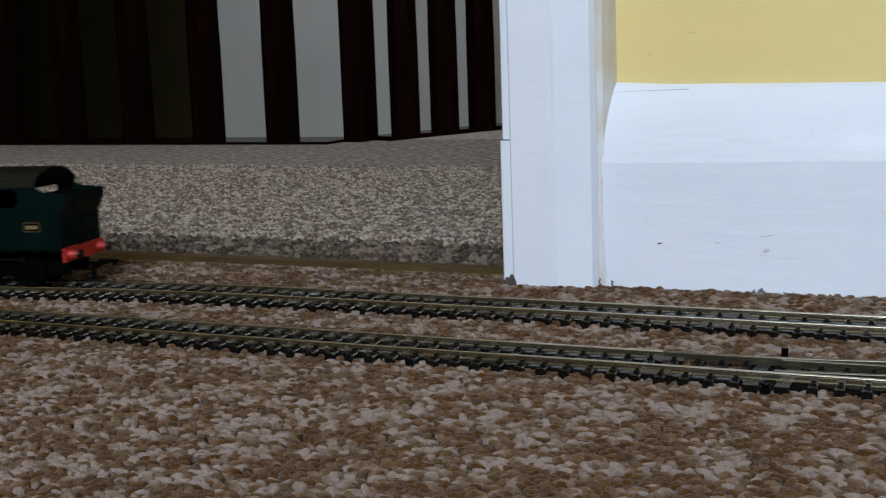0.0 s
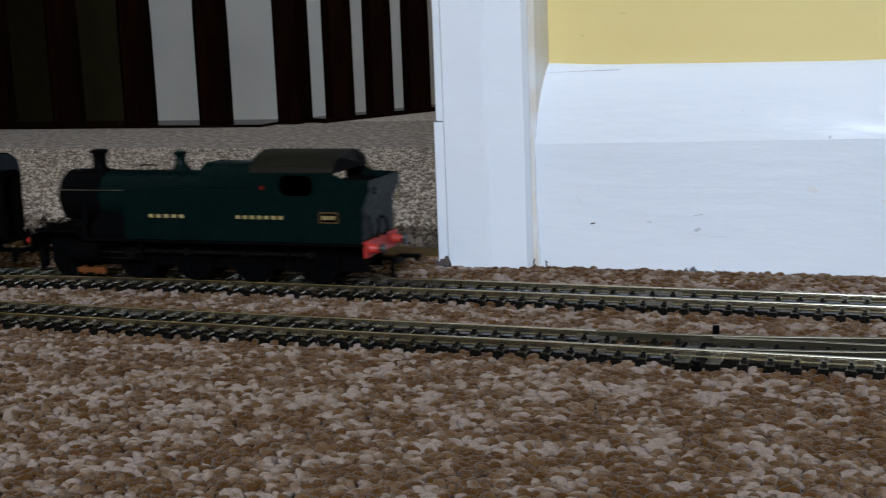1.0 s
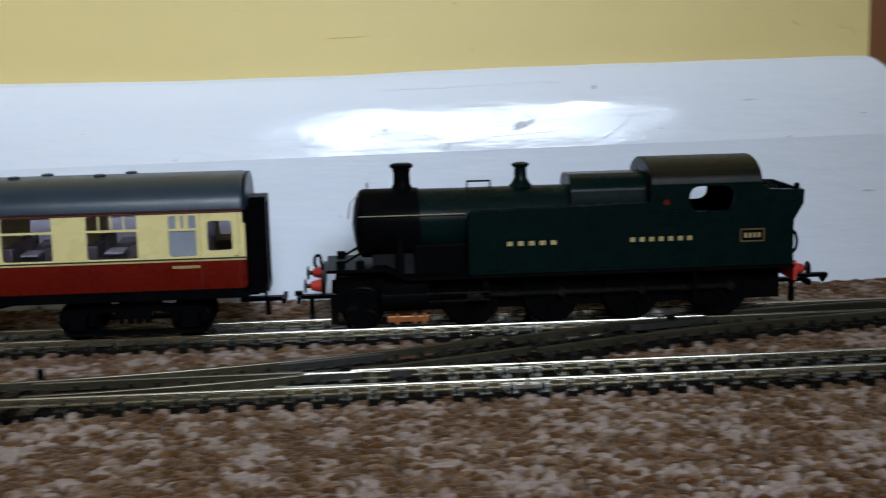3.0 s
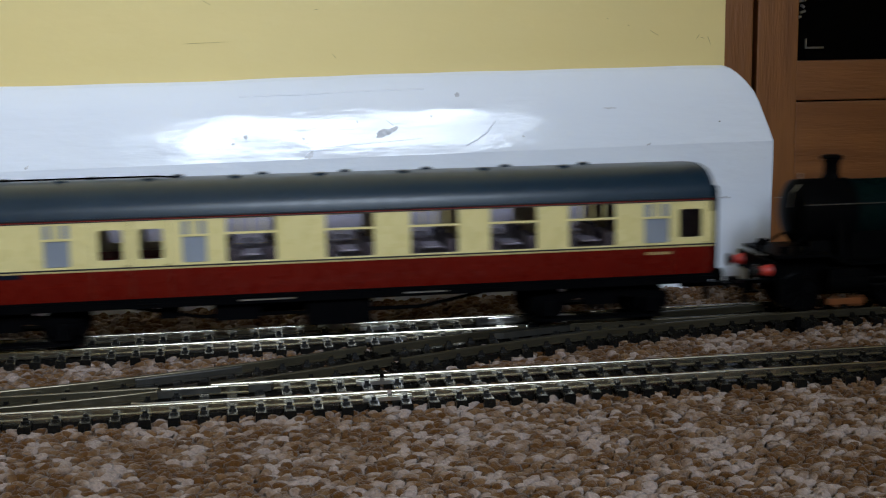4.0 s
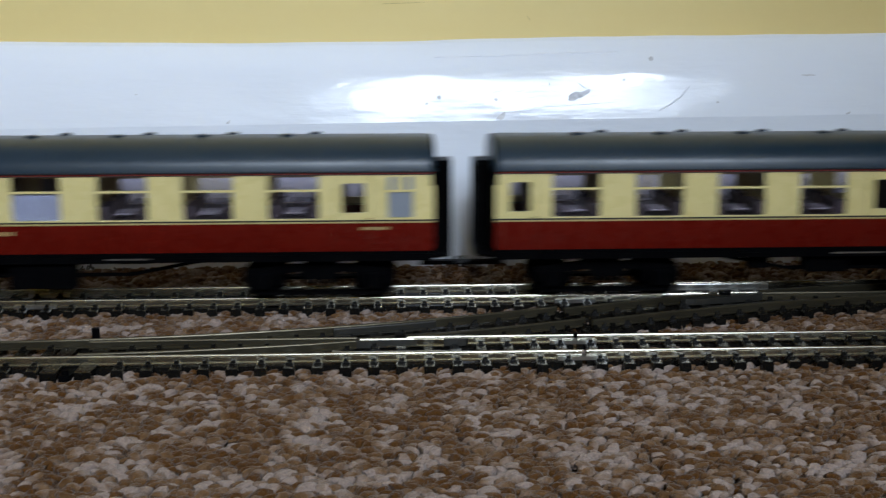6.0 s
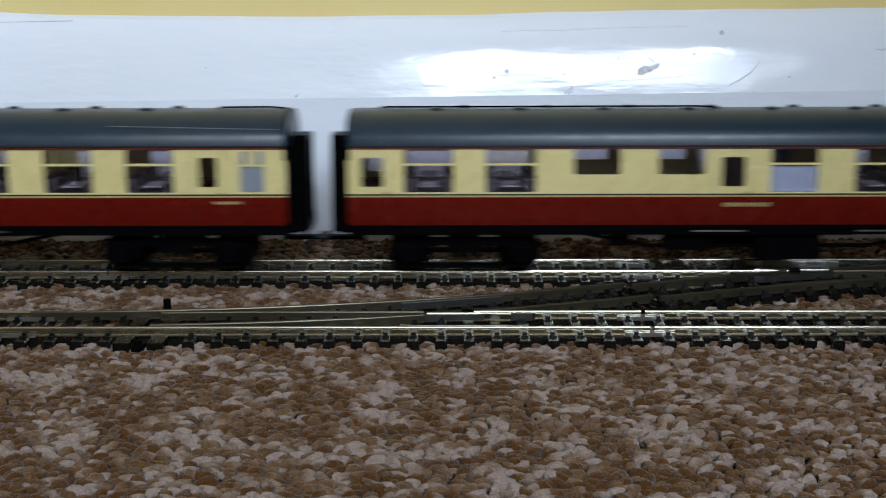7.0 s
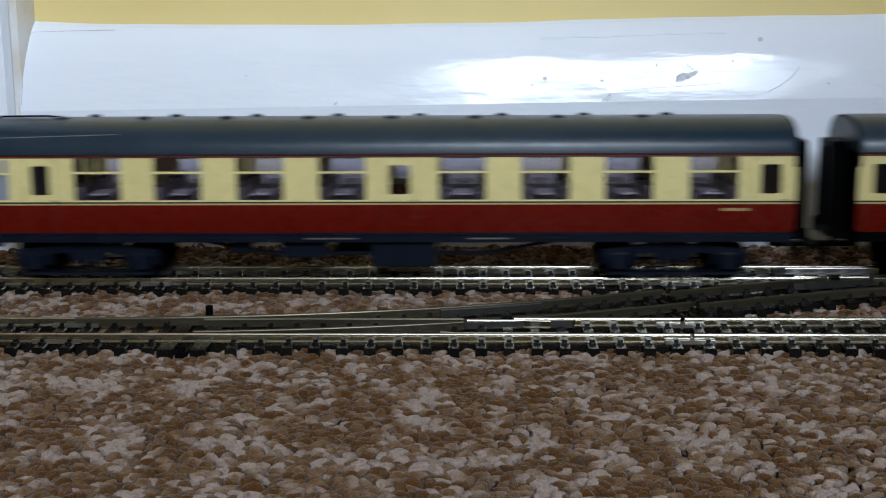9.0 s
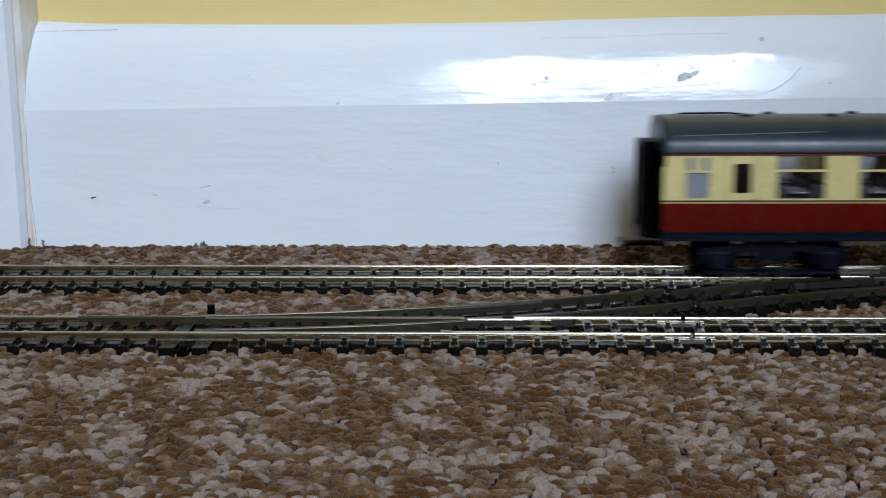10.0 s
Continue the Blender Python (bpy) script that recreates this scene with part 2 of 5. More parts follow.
def mesh_of(name, bm, mat, smooth=None):
    bmesh.ops.recalc_face_normals(bm, faces=bm.faces)
    me = bpy.data.meshes.new(name)
    bm.to_mesh(me)
    bm.free()
    me.materials.append(mat)
    if smooth is not None:
        me.polygons.foreach_set("use_smooth", [True] * len(me.polygons))
        me.set_sharp_from_angle(angle=radians(smooth))
    return me


def part(name, bm, mat, parent, label="", smooth=None):
    ob = new(name, mesh_of(name, bm, mat, smooth))
    ob.parent = parent
    return tagged(ob, label)


def piece(name, me, parent, m):
    ob = new(name, me)
    ob.parent = parent
    ob.matrix_local = m
    return ob


def thing(name, label, category, group="", kind="", m=None):
    ob = new(name)
    ob.empty_display_size = 0.01
    if m is not None:
        ob.matrix_world = m
    return tagged(ob, label, category, group, kind)


def solid(name, bm, mat, label="", category="", kind="structure", smooth=None):
    return tagged(new(name, mesh_of(name, bm, mat, smooth)), label, category, "", kind)

# ---- the room and the landing ----
WALL_Y, SKIRT_Y, SKIRT_TOP = 0.140, 0.1265, 0.0845     # yellow wall, face of the skirting board
CORNER_X, JAMB_X = 0.148, -0.2212                       # outer corner of the wall, edge of the door's architrave
RAIL_TOP, GAUGE = 0.0055, 0.0165
LAND_BACK = 1.72

bm = bmesh.new()
box(bm, -2.7, 2.1, WIN_Y, 0.210, -0.05, -0.0008)
solid("floor", bm, CARPET, "brown and beige loop pile carpet floor", "floor")
bm = bmesh.new()
box(bm, -2.2, 0.046, 0.210, 0.83, -0.05, 0.0072)
prism(bm, [(-0.664, 0.83), (0.35, 0.83), (0.35, LAND_BACK), (-0.30, LAND_BACK)], -0.05, 0.0072, "Z")
solid("floor_landing", bm, LANDING_CARPET, "grey-brown carpet of the landing", "floor")
bm = bmesh.new()
box(bm, -3.2, 0.4, 0.60, LAND_BACK, -1.6, -1.55)
solid("stairwell_floor", bm, LANDING_CARPET, "dim carpeted floor below the stairs", "floor")
bm = bmesh.new()
box(bm, -3.3, 2.2, WIN_Y - 0.2, 3.3, 2.4, 2.5)
solid("ceiling", bm, CEILING_WHITE, "plain white ceiling", "ceiling")

bm = bmesh.new()
box(bm, JAMB_X - 0.030, CORNER_X, WALL_Y, 0.255, -0.04, 2.4)
box(bm, -3.3, -1.03, WALL_Y, 0.255, -0.04, 2.4)
box(bm, -1.03, JAMB_X - 0.030, WALL_Y, 0.255, 2.02, 2.4)
solid("wall_north", bm, YELLOW, "yellow painted wall with a doorway", "wall")
bm = bmesh.new()
box(bm, CORNER_X, 2.1, 0.62, 0.72, -0.04, 2.4)
box(bm, CORNER_X - 0.1, CORNER_X - 0.004, 0.255, 0.72, -0.04, 2.4)
solid("wall_alcove", bm, YELLOW, "yellow painted wall of the alcove", "wall")
bm = bmesh.new()
box(bm, 2.0, 2.1, WIN_Y, 0.62, -0.04, 2.4)
box(bm, 0.225, 2.0, -0.62, -0.50, -0.04, 2.4)            # added unseen stub: keeps part of the window light off the right side
solid("wall_east", bm, YELLOW, "unseen yellow painted side wall", "wall")
bm = bmesh.new()
box(bm, -2.8, -2.7, WIN_Y, 0.255, -0.04, 2.4)
solid("wall_west", bm, YELLOW, "unseen yellow painted side wall", "wall")
bm = bmesh.new()
y0, y1 = WIN_Y - 0.15, WIN_Y - 0.01
box(bm, -2.8, WIN_X - WIN_W / 2, y0, y1, -0.04, 2.4)
box(bm, WIN_X + WIN_W / 2, 2.1, y0, y1, -0.04, 2.4)
box(bm, WIN_X - WIN_W / 2, WIN_X + WIN_W / 2, y0, y1, -0.04, WIN_Z0)
box(bm, WIN_X - WIN_W / 2, WIN_X + WIN_W / 2, y0, y1, WIN_Z1, 2.4)
solid("wall_south", bm, YELLOW, "yellow painted wall with the window", "wall")
window = thing("window_1", "white framed window letting in daylight", "window", kind="structure")
bm = bmesh.new()
for a, b, c, d in ((-0.5, -0.45, 0, 1), (0.45, 0.5, 0, 1), (-0.025, 0.025, 0, 1)):
    box(bm, WIN_X + a * WIN_W, WIN_X + b * WIN_W, WIN_Y + 0.004, WIN_Y + 0.05, WIN_Z0, WIN_Z1)
for a, b in ((0, 0.04), (0.68, 0.72), (0.96, 1.0)):
    box(bm, WIN_X - 0.45 * WIN_W, WIN_X + 0.45 * WIN_W, WIN_Y + 0.008, WIN_Y + 0.046, WIN_Z0 + a * (WIN_Z1 - WIN_Z0), WIN_Z0 + b * (WIN_Z1 - WIN_Z0))
part("window_frame", bm, GLOSS_WHITE, window)
bm = bmesh.new()
box(bm, WIN_X - WIN_W / 2 - 0.05, WIN_X + WIN_W / 2 + 0.05, WIN_Y - 0.008, WIN_Y + 0.12, WIN_Z0 - 0.03, WIN_Z0 - 0.002, 0.006)
part("window_sill", bm, GLOSS_WHITE, window)

# landing: walls round the stairwell
bm = bmesh.new()
box(bm, -1.47, 0.45, LAND_BACK, LAND_BACK + 0.1, -1.6, 2.4)
solid("wall_landing", bm, PALE_WALL, "pale painted wall across the stairwell", "wall")
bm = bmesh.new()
# set deep to stay dim; the second box is an added, unseen light block
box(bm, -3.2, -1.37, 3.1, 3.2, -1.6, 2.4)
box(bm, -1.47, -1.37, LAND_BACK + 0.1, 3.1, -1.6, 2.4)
solid("wall_landing_west", bm, SHADED_YELLOW, "yellow wall beyond the stairwell, shade in its colour, and an unseen partition", "wall")
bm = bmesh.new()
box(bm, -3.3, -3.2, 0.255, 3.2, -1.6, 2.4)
solid("wall_landing_end", bm, SHADED_YELLOW, "yellow wall at the landing's end, shade in its colour", "wall")
bm = bmesh.new()
box(bm, -3.2, -1.37, LAND_BACK, 3.2, -1.6, -1.55)
solid("floor_landing_west", bm, LANDING_CARPET, "dim carpet beyond the stairwell", "floor")
bm = bmesh.new()
box(bm, 0.35, 0.45, 0.255, LAND_Y - 0.31, -0.04, 2.4)
box(bm, 0.35, 0.45, LAND_Y + 0.31, LAND_BACK, -0.04, 2.4)
box(bm, 0.35, 0.45, LAND_Y - 0.31, LAND_Y + 0.31, -0.04, LAND_Z - 0.47)
box(bm, 0.35, 0.45, LAND_Y - 0.31, LAND_Y + 0.31, LAND_Z + 0.47, 2.4)
solid("wall_landing_east", bm, PALE_WALL, "pale landing wall with a window opening", "wall")

# skirting board, mitred round the outer corner
PROFILE = [(0.0, 0.0), (0.0, 0.030), (0.0, 0.0480), (0.0, 0.0545), (0.0011, 0.0594), (0.0024, 0.0645), (0.0039, 0.0700), (0.0053, 0.0742), (0.0074, 0.0782), (0.0095, 0.0812), (0.0115, 0.0833), (0.0135, SKIRT_TOP)]
TOP_LINE = ((-0.215, 0.0839), (-0.190, 0.0832), (-0.165, 0.0827), (-0.120, 0.0823), (-0.070, 0.0824), (-0.030, 0.0832), (0.010, 0.0840), (0.050, 0.0845), (0.090, 0.0849), (0.148, 0.0852))
LEFT_END = ((0.0, -0.2184), (0.030, -0.2197), (0.056, -0.2195), (0.072, -0.2190), (0.079, -0.2179), (0.085, -0.2168))
skirting = thing("skirting_board", "white gloss skirting board, chipped and lumpy", "skirting board", kind="structure")


def skirt_z(x, z):
    """The old board sags: its bead and its painted top edge rise slowly along the wall."""
    bead = 0.0548 + 0.012 * (min(x, 0.15) + 0.05)
    top = float(np.interp(x, [p for p, q in TOP_LINE], [q for p, q in TOP_LINE]))
    if z <= 0.0545:
        return z + (bead - 0.0545) * max(0.0, (z - 0.03) / 0.0245)
    return bead + (z - 0.0545) / (SKIRT_TOP - 0.0545) * (top - bead)


def skirt_wave(x, z):
    return 0.00030 * noise.noise((x * 14, z * 30, 0.3)) + 0.00014 * noise.noise((x * 60, z * 40, 1.7))


bm = bmesh.new()
n = 90
rows = []
for i in range(n + 1):
    ring = []
    for d, z in PROFILE:
        left = float(np.interp(z, [p for p, q in LEFT_END], [q for p, q in LEFT_END]))
        x = left + (CORNER_X - left) * i / n
        w = skirt_wave(x, z)
        xx = x + (WALL_Y - SKIRT_Y - d) * 1.12 if i == n else x
        zz = skirt_z(x, z) + (0.0004 * noise.noise((x * 34, 0, 5)) if d > 0.009 else 0) - (0.012 if z == 0 else 0)
        ring.append(bm.verts.new((xx - (0.0009 if i == n else 0), SKIRT_Y + d + w * (d < 0.013), zz)))
    rows.append(ring)
for k in range(0, 26):                                   # the return round the blunt corner
    y = SKIRT_Y + 0.0010 + 0.02 * k
    rows.append([bm.verts.new((CORNER_X + (WALL_Y - SKIRT_Y - d) * 1.12 + 0.0005 * noise.noise((y * 30, z * 60, 2)), y + d, skirt_z(CORNER_X, z) - (0.012 if z == 0 else 0))) for d, z in PROFILE])
for a, b in zip(rows, rows[1:]):
    for j in range(len(PROFILE) - 1):
        bm.faces.new((a[j], b[j], b[j + 1], a[j + 1]))
a = [bm.verts.new((JAMB_X + 0.0005, WALL_Y + 0.004, z)) for z in (SKIRT_TOP - 0.002, -0.012)]
bm.faces.new(rows[0] + a)
board = part("board", bm, GLOSS_WHITE, skirting, smooth=11)


def on_skirt(x, z):
    """Depth of the skirting's face at x and height z."""
    line = [(d, skirt_z(x, h)) for d, h in PROFILE]
    for (d0, z0), (d1, z1) in zip(line, line[1:]):
        if z <= z1:
            return SKIRT_Y + d0 + (d1 - d0) * (z - z0) / (z1 - z0) + skirt_wave(x, z)
    return WALL_Y


def blemish(name, x, z, w, h, mat, label, turn=0.0, seed=0, wall=False):
    """A thin ragged chip or mark, lying on the face of the skirting or the wall."""
    rnd = random.Random(seed)
    bm = bmesh.new()
    pts = []
    n = 15
    for i in range(n):
        a = 2 * math.pi * i / n
        r = 0.55 + 0.6 * rnd.random()
        u, v = r * w / 2 * math.cos(a), r * h / 2 * math.sin(a)
        u, v = u * math.cos(turn) - v * math.sin(turn), u * math.sin(turn) + v * math.cos(turn)
        pts.append((x + u, (WALL_Y - 0.00012 if wall else on_skirt(x + u, z + v) - 0.00014), z + v))
    vs = [bm.verts.new(p) for p in pts]
    mid = bm.verts.new((x, (WALL_Y - 0.00012 if wall else on_skirt(x, z) - 0.00016), z))
    back = [bm.verts.new((p[0], p[1] + 0.0006, p[2])) for p in pts]
    for i in range(n):
        bm.faces.new((vs[i], vs[(i + 1) % n], mid))
        bm.faces.new((vs[i], vs[(i + 1) % n], back[(i + 1) % n], back[i]))
    return part(name, bm, mat, skirting if not wall else wall_marks, label)


def stroke(name, pts, r, mat, label, owner, sunk=0.0):
    """A hairline raised or cut along points (x, z) of the skirting's face."""
    bm = bmesh.new()
    for p, q in zip(pts, pts[1:]):
        tube(bm, (p[0], on_skirt(*p) - r * (0.3 - sunk), p[1]), (q[0], on_skirt(*q) - r * (0.3 - sunk), q[1]), r, 10)
    return part(name, bm, mat, owner, label)


for k, (x, z, w, h, mat, turn, text) in enumerate((
        (-0.1963, 0.0212, 0.0024, 0.0007, GRIME, 0.2, "black chip in the paint"),
        (-0.0102, 0.0567, 0.0044, 0.0022, SCUFF, 0.6, "bruised paint"),
        (0.0171, 0.0639, 0.0088, 0.0032, SCUFF, 0.35, "bruised paint"),
        (0.0437, 0.0766, 0.0024, 0.0018, SCUFF, 0, "bruised paint"),
        (-0.0321, 0.0635, 0.0018, 0.0022, SCUFF, 0.3, "bruised paint"),
        (-0.0367, 0.0612, 0.0015, 0.0010, SCUFF, 0, "bruised paint"),
        (0.0337, 0.0692, 0.0012, 0.0010, SCUFF, 0, "bruised paint"),
        (0.0070, 0.0679, 0.0008, 0.0014, SCUFF, 0.2, "bruised paint"),
        (-0.0121, 0.0626, 0.0020, 0.0014, SCUFF, -0.4, "bruised paint"),
        (0.0670, 0.0613, 0.0012, 0.0007, SCUFF, 0, "scuffed paint"),
        (-0.1062, 0.0552, 0.0022, 0.0009, SCUFF, 0.8, "scuffed paint"),
        (-0.1384, 0.0648, 0.0012, 0.0005, SCUFF, 0.1, "scuffed paint"),
        (-0.1548, 0.0253, 0.0056, 0.0007, SCUFF, 0.18, "scuffed paint"),
        (-0.1550, 0.0195, 0.0036, 0.0018, SCUFF, 0.3, "scuffed paint"),
        (-0.1735, 0.0222, 0.0028, 0.0006, SCUFF, -0.2, "scuffed paint"),
        (-0.1119, 0.0355, 0.0052, 0.0030, STAIN, -0.2, "faint tan stain"),
        (-0.0875, 0.0317, 0.0024, 0.0009, STAIN, 0, "dent in the paint"),
        (-0.0493, 0.0333, 0.0006, 0.0014, SCUFF, 0.4, "scuffed paint"),
        (-0.0083, 0.0316, 0.0022, 0.0006, SCUFF, -0.3, "scuffed paint"),
        (-0.0083, 0.0302, 0.0020, 0.0005, SCUFF, 0.1, "scuffed paint"),
        (0.1000, 0.0706, 0.0052, 0.0007, SCUFF, 0, "scuffed paint"),
        (0.1141, 0.0572, 0.0022, 0.0009, SCUFF, 0.4, "scuffed paint"),
        (0.1440, 0.0366, 0.0052, 0.0010, SCUFF, 0, "dent in the paint"),
        (0.1419, 0.0648, 0.0006, 0.0006, GRIME, 0, "black chip in the paint"))):
    blemish("paint_chip", x, z, w, h, mat, text, turn, k)
bm = bmesh.new()
for z, y in ((0.0533, 0.1300), (0.0484, 0.1306), (0.0447, 0.1302)):
    bmesh.ops.create_icosphere(bm, subdivisions=1, radius=0.00055, matrix=Matrix.Translation((CORNER_X + 0.0148, y, z)))
part("corner_chips", bm, GRIME, skirting, "black chips on the corner")
wall_marks = thing("wall_marks", "small scratches on the yellow wall", "scratches", kind="structure")
SCRATCH = material("scratch_ochre", (0.44, 0.34, 0.14), 0.7, scale=300)
for k, (x, z, w, turn) in enumerate(((0.1101, 0.1005, 0.0012, -0.5), (0.1207, 0.0973, 0.0030, -0.5), (0.1192, 0.0982, 0.0016, -0.6), (0.1373, 0.0960, 0.0022, 1.0), (0.1418, 0.0945, 0.0040, -1.2), (0.1390, 0.0956, 0.0020, -0.3), (0.102, 0.1031, 0.0010, -0.4),
                                     (-0.0055, 0.1074, 0.0020, 0.2), (0.0005, 0.0908, 0.0024, -0.9), (-0.0439, 0.1101, 0.0040, -0.5), (-0.186, 0.1028, 0.0042, -0.1), (-0.2029, 0.0948, 0.0030, -0.3), (-0.045, 0.0962, 0.0180, 0.03))):
    blemish("scratch", x, z, w, 0.00022, SCRATCH, "", turn, 50 + k, True)

# cracks along the left end of the skirting and under its top, ridges and runs in the paint
stroke("crack", [(-0.2183, 0.001), (-0.2184, 0.0086), (-0.2188, 0.0149), (-0.2193, 0.0274), (-0.2195, 0.0357), (-0.2192, 0.0459), (-0.2191, 0.0561), (-0.2188, 0.0661), (-0.2185, 0.0721), (-0.2180, 0.0761), (-0.2172, 0.0795), (-0.2164, 0.0804), (-0.2100, 0.0806), (-0.1960, 0.0809), (-0.1867, 0.0810)], 0.00014, SCUFF, "thin crack in the paint", skirting)
stroke("paint_ridge", [(-0.034, 0.0771), (-0.020, 0.0775), (-0.014, 0.0774), (0.0, 0.0780), (0.016, 0.0784), (0.032, 0.0786)], 0.00040, GLOSS_WHITE, "raised ridge of paint", skirting, 0.95)
stroke("paint_ridge", [(0.046, 0.0585), (0.050, 0.0605), (0.0537, 0.0630), (0.057, 0.0668)], 0.00040, GLOSS_WHITE, "raised run of paint", skirting, 0.95)
stroke("paint_ridge", [(-0.0065, 0.0588), (0.002, 0.0598), (0.012, 0.0603), (0.030, 0.0615)], 0.00007, SCUFF, "long scratch", skirting)
stroke("paint_ridge", [(0.020, 0.0662), (0.0175, 0.0682)], 0.00010, SCUFF, "short scratch", skirting)
stroke("paint_ridge", [(-0.158, 0.0180), (-0.150, 0.0171), (-0.143, 0.0170)], 0.00012, SCUFF, "scuffed ridge", skirting)
stroke("paint_ridge", [(-0.2030, 0.0325), (-0.2015, 0.0306), (-0.2002, 0.0280)], 0.00010, SCUFF, "fine crease", skirting)

for x, h, seed in ((-0.2225, 0.010, 1), (-0.217, 0.005, 2), (-0.157, 0.004, 3), (-0.143, 0.003, 4)):
    bm = bmesh.new()
    rnd = random.Random(seed)
    for q in range(5 if h < 0.005 else 2):
        p = Vector((x + rnd.uniform(-0.002, 0.002), SKIRT_Y - 0.0015, 0.001))
        for k in range(7):
            nxt = p + Vector((rnd.uniform(-0.0014, 0.0008), rnd.uniform(-0.0003, 0.0001), h / 7 * rnd.uniform(0.6, 1.4)))
            tube(bm, p, nxt, 0.00012 if h > 0.005 else 0.0003, 5)
            p = nxt
    part("hair", bm, FLUFF, skirting, "loose grey fluff at the foot")

# door frame: architrave in two facets, lining behind it
door = thing("door_frame", "white gloss painted door frame, worn at the base", "door frame", kind="structure")
bm = bmesh.new()
A0, A1 = -0.257, JAMB_X
prism(bm, [(A0, WALL_Y + 0.004), (A0, 0.1235), (A0 + 0.0012, 0.1215), (A0 + 0.019, 0.1195), (A0 + 0.0205, 0.1205), (A0 + 0.0345, 0.1220), (A0 + 0.0362, 0.1250), (A1 - 0.0002, 0.1262), (A1 - 0.0002, WALL_Y + 0.004)], -0.012, 2.06, "Z")
part("architrave", bm, GLOSS_WHITE, door, smooth=12)
bm = bmesh.new()
box(bm, A0 - 0.0105, A0 + 0.03, WALL_Y + 0.006, 0.262, -0.012, 2.02, 0.0015)
part("lining", bm, GLOSS_WHITE, door)
bm = bmesh.new()
prism(bm, [(A0 - 0.0052, 0.1262), (A0 - 0.0046, 0.1252), (A0 - 0.0002, 0.1244), (A0 - 0.0002, WALL_Y + 0.0052), (A0 - 0.0052, WALL_Y + 0.0052)], -0.012, 0.062, "Z")
prism(bm, [(A0 - 0.0042, 0.1264), (A0 - 0.0036, 0.1254), (A0 - 0.0002, 0.1246), (A0 - 0.0002, WALL_Y + 0.0052), (A0 - 0.0042, WALL_Y + 0.0052)], 0.0626, 2.02, "Z")
part("door_stop", bm, GLOSS_WHITE, door, "white strip with a crack across it")
bm = bmesh.new()
box(bm, -1.06, -1.02, 0.1235, 0.262, -0.012, 2.06)
box(bm, -1.02, A0 - 0.011, 0.1235, 0.262, 2.02, 2.06)
part("far_jamb", bm, GLOSS_WHITE, door)
bm = bmesh.new()
prism(bm, [(A1 - 0.0001, 0.1263), (A1 + 0.0022, 0.1283), (A1 + 0.0036, 0.1325), (A1 + 0.0046, 0.1385), (A1 + 0.0046, 0.1410), (A1 - 0.0001, 0.1410)], 0.0560, 2.02, "Z")
prism(bm, [(A1 - 0.0001, 0.1261), (A1 + 0.0012, 0.1266), (A1 + 0.0030, 0.1290), (A1 + 0.0030, 0.1400), (A1 - 0.0001, 0.1400)], -0.004, 0.0560, "Z")
part("filler_strip", bm, material("beige_filler", (0.66, 0.61, 0.53), 0.5, second=(0.74, 0.75, 0.77), scale=70, bump=0.0004), door, "beige filler along the joint")
bm = bmesh.new()
for k in range(3):
    turned(bm, [(0.0004, 0), (0.0025 - 0.0005 * k, 0.001), (0.002, 0.003 + 0.001 * k), (0.0006, 0.006 + 0.0012 * k)], (A0 - 0.0035 + 0.002 * k, 0.1205, -0.001), seg=9)
part("worn_corner", bm, GRIME, door, "bare brown wood at the worn corner")

# threshold strip and the raised edge of the landing carpet
bm = bmesh.new()
prism(bm, [(0.139, -0.003), (0.142, 0.0030), (0.147, 0.0046), (0.157, 0.0042), (0.164, -0.003)], -1.02, A0 - 0.011, "X")
solid("threshold_strip", bm, BRASS, "dull brass threshold strip across the doorway", "threshold strip")

# furniture in the alcove
CY = 0.212
cabinet = thing("cabinet", "orange oak cabinet with dark glass doors, in the alcove", "cabinet")
bm = bmesh.new()
box(bm, 0.152, 0.190, CY, CY + 0.36, -0.002, 0.75, 0.0008)
part("side_panel", bm, OAK, cabinet)
bm = bmesh.new()
box(bm, 0.1915, 0.2105, CY - 0.0015, CY + 0.02, 0.0, 0.74, 0.0008)
part("door_stile", bm, OAK, cabinet)
bm = bmesh.new()
box(bm, 0.2105, 0.80, CY - 0.0005, CY + 0.018, 0.0674, 0.0848, 0.0006)
part("door_rail", bm, OAK_ACROSS, cabinet)
bm = bmesh.new()
box(bm, 0.2113, 0.80, CY + 0.0005, CY + 0.018, 0.002, 0.0667, 0.0006)
part("drawer_front", bm, OAK_ACROSS, cabinet)
bm = bmesh.new()
box(bm, 0.2105, 0.80, CY + 0.010, CY + 0.014, 0.0848, 0.72)
part("glass_pane", bm, BLACK_GLASS, cabinet, "dark glass pane")
# steel strips just before the pane stand in for a reflection in it
bm = bmesh.new()
box(bm, 0.2185, 0.2275, CY + 0.0085, CY + 0.0098, 0.0900, 0.0908)
box(bm, 0.2185, 0.2193, CY + 0.0085, CY + 0.0098, 0.0908, 0.0945)
part("bright_corner", bm, STEEL, cabinet, "bright reflection on the glass, drawn as steel strips")
bm = bmesh.new()
for k in range(7):
    tube(bm, (0.2140 + 0.002 * (k % 3), CY + 0.0094, 0.1035 + 0.0024 * k), (0.2165 + 0.002 * (k % 2), CY + 0.0094, 0.1043 + 0.0024 * k), 0.0007, 6)
part("metal_fittings", bm, STEEL, cabinet, "small bright fittings behind the glass")
bm = bmesh.new()
box(bm, 0.152, 0.84, CY, CY + 0.36, 0.75, 0.775, 0.002)
part("top", bm, OAK_ACROSS, cabinet)
bm = bmesh.new()
box(bm, 0.80, 0.84, CY, CY + 0.36, -0.002, 0.75, 0.0008)
part("side_panel", bm, OAK, cabinet)
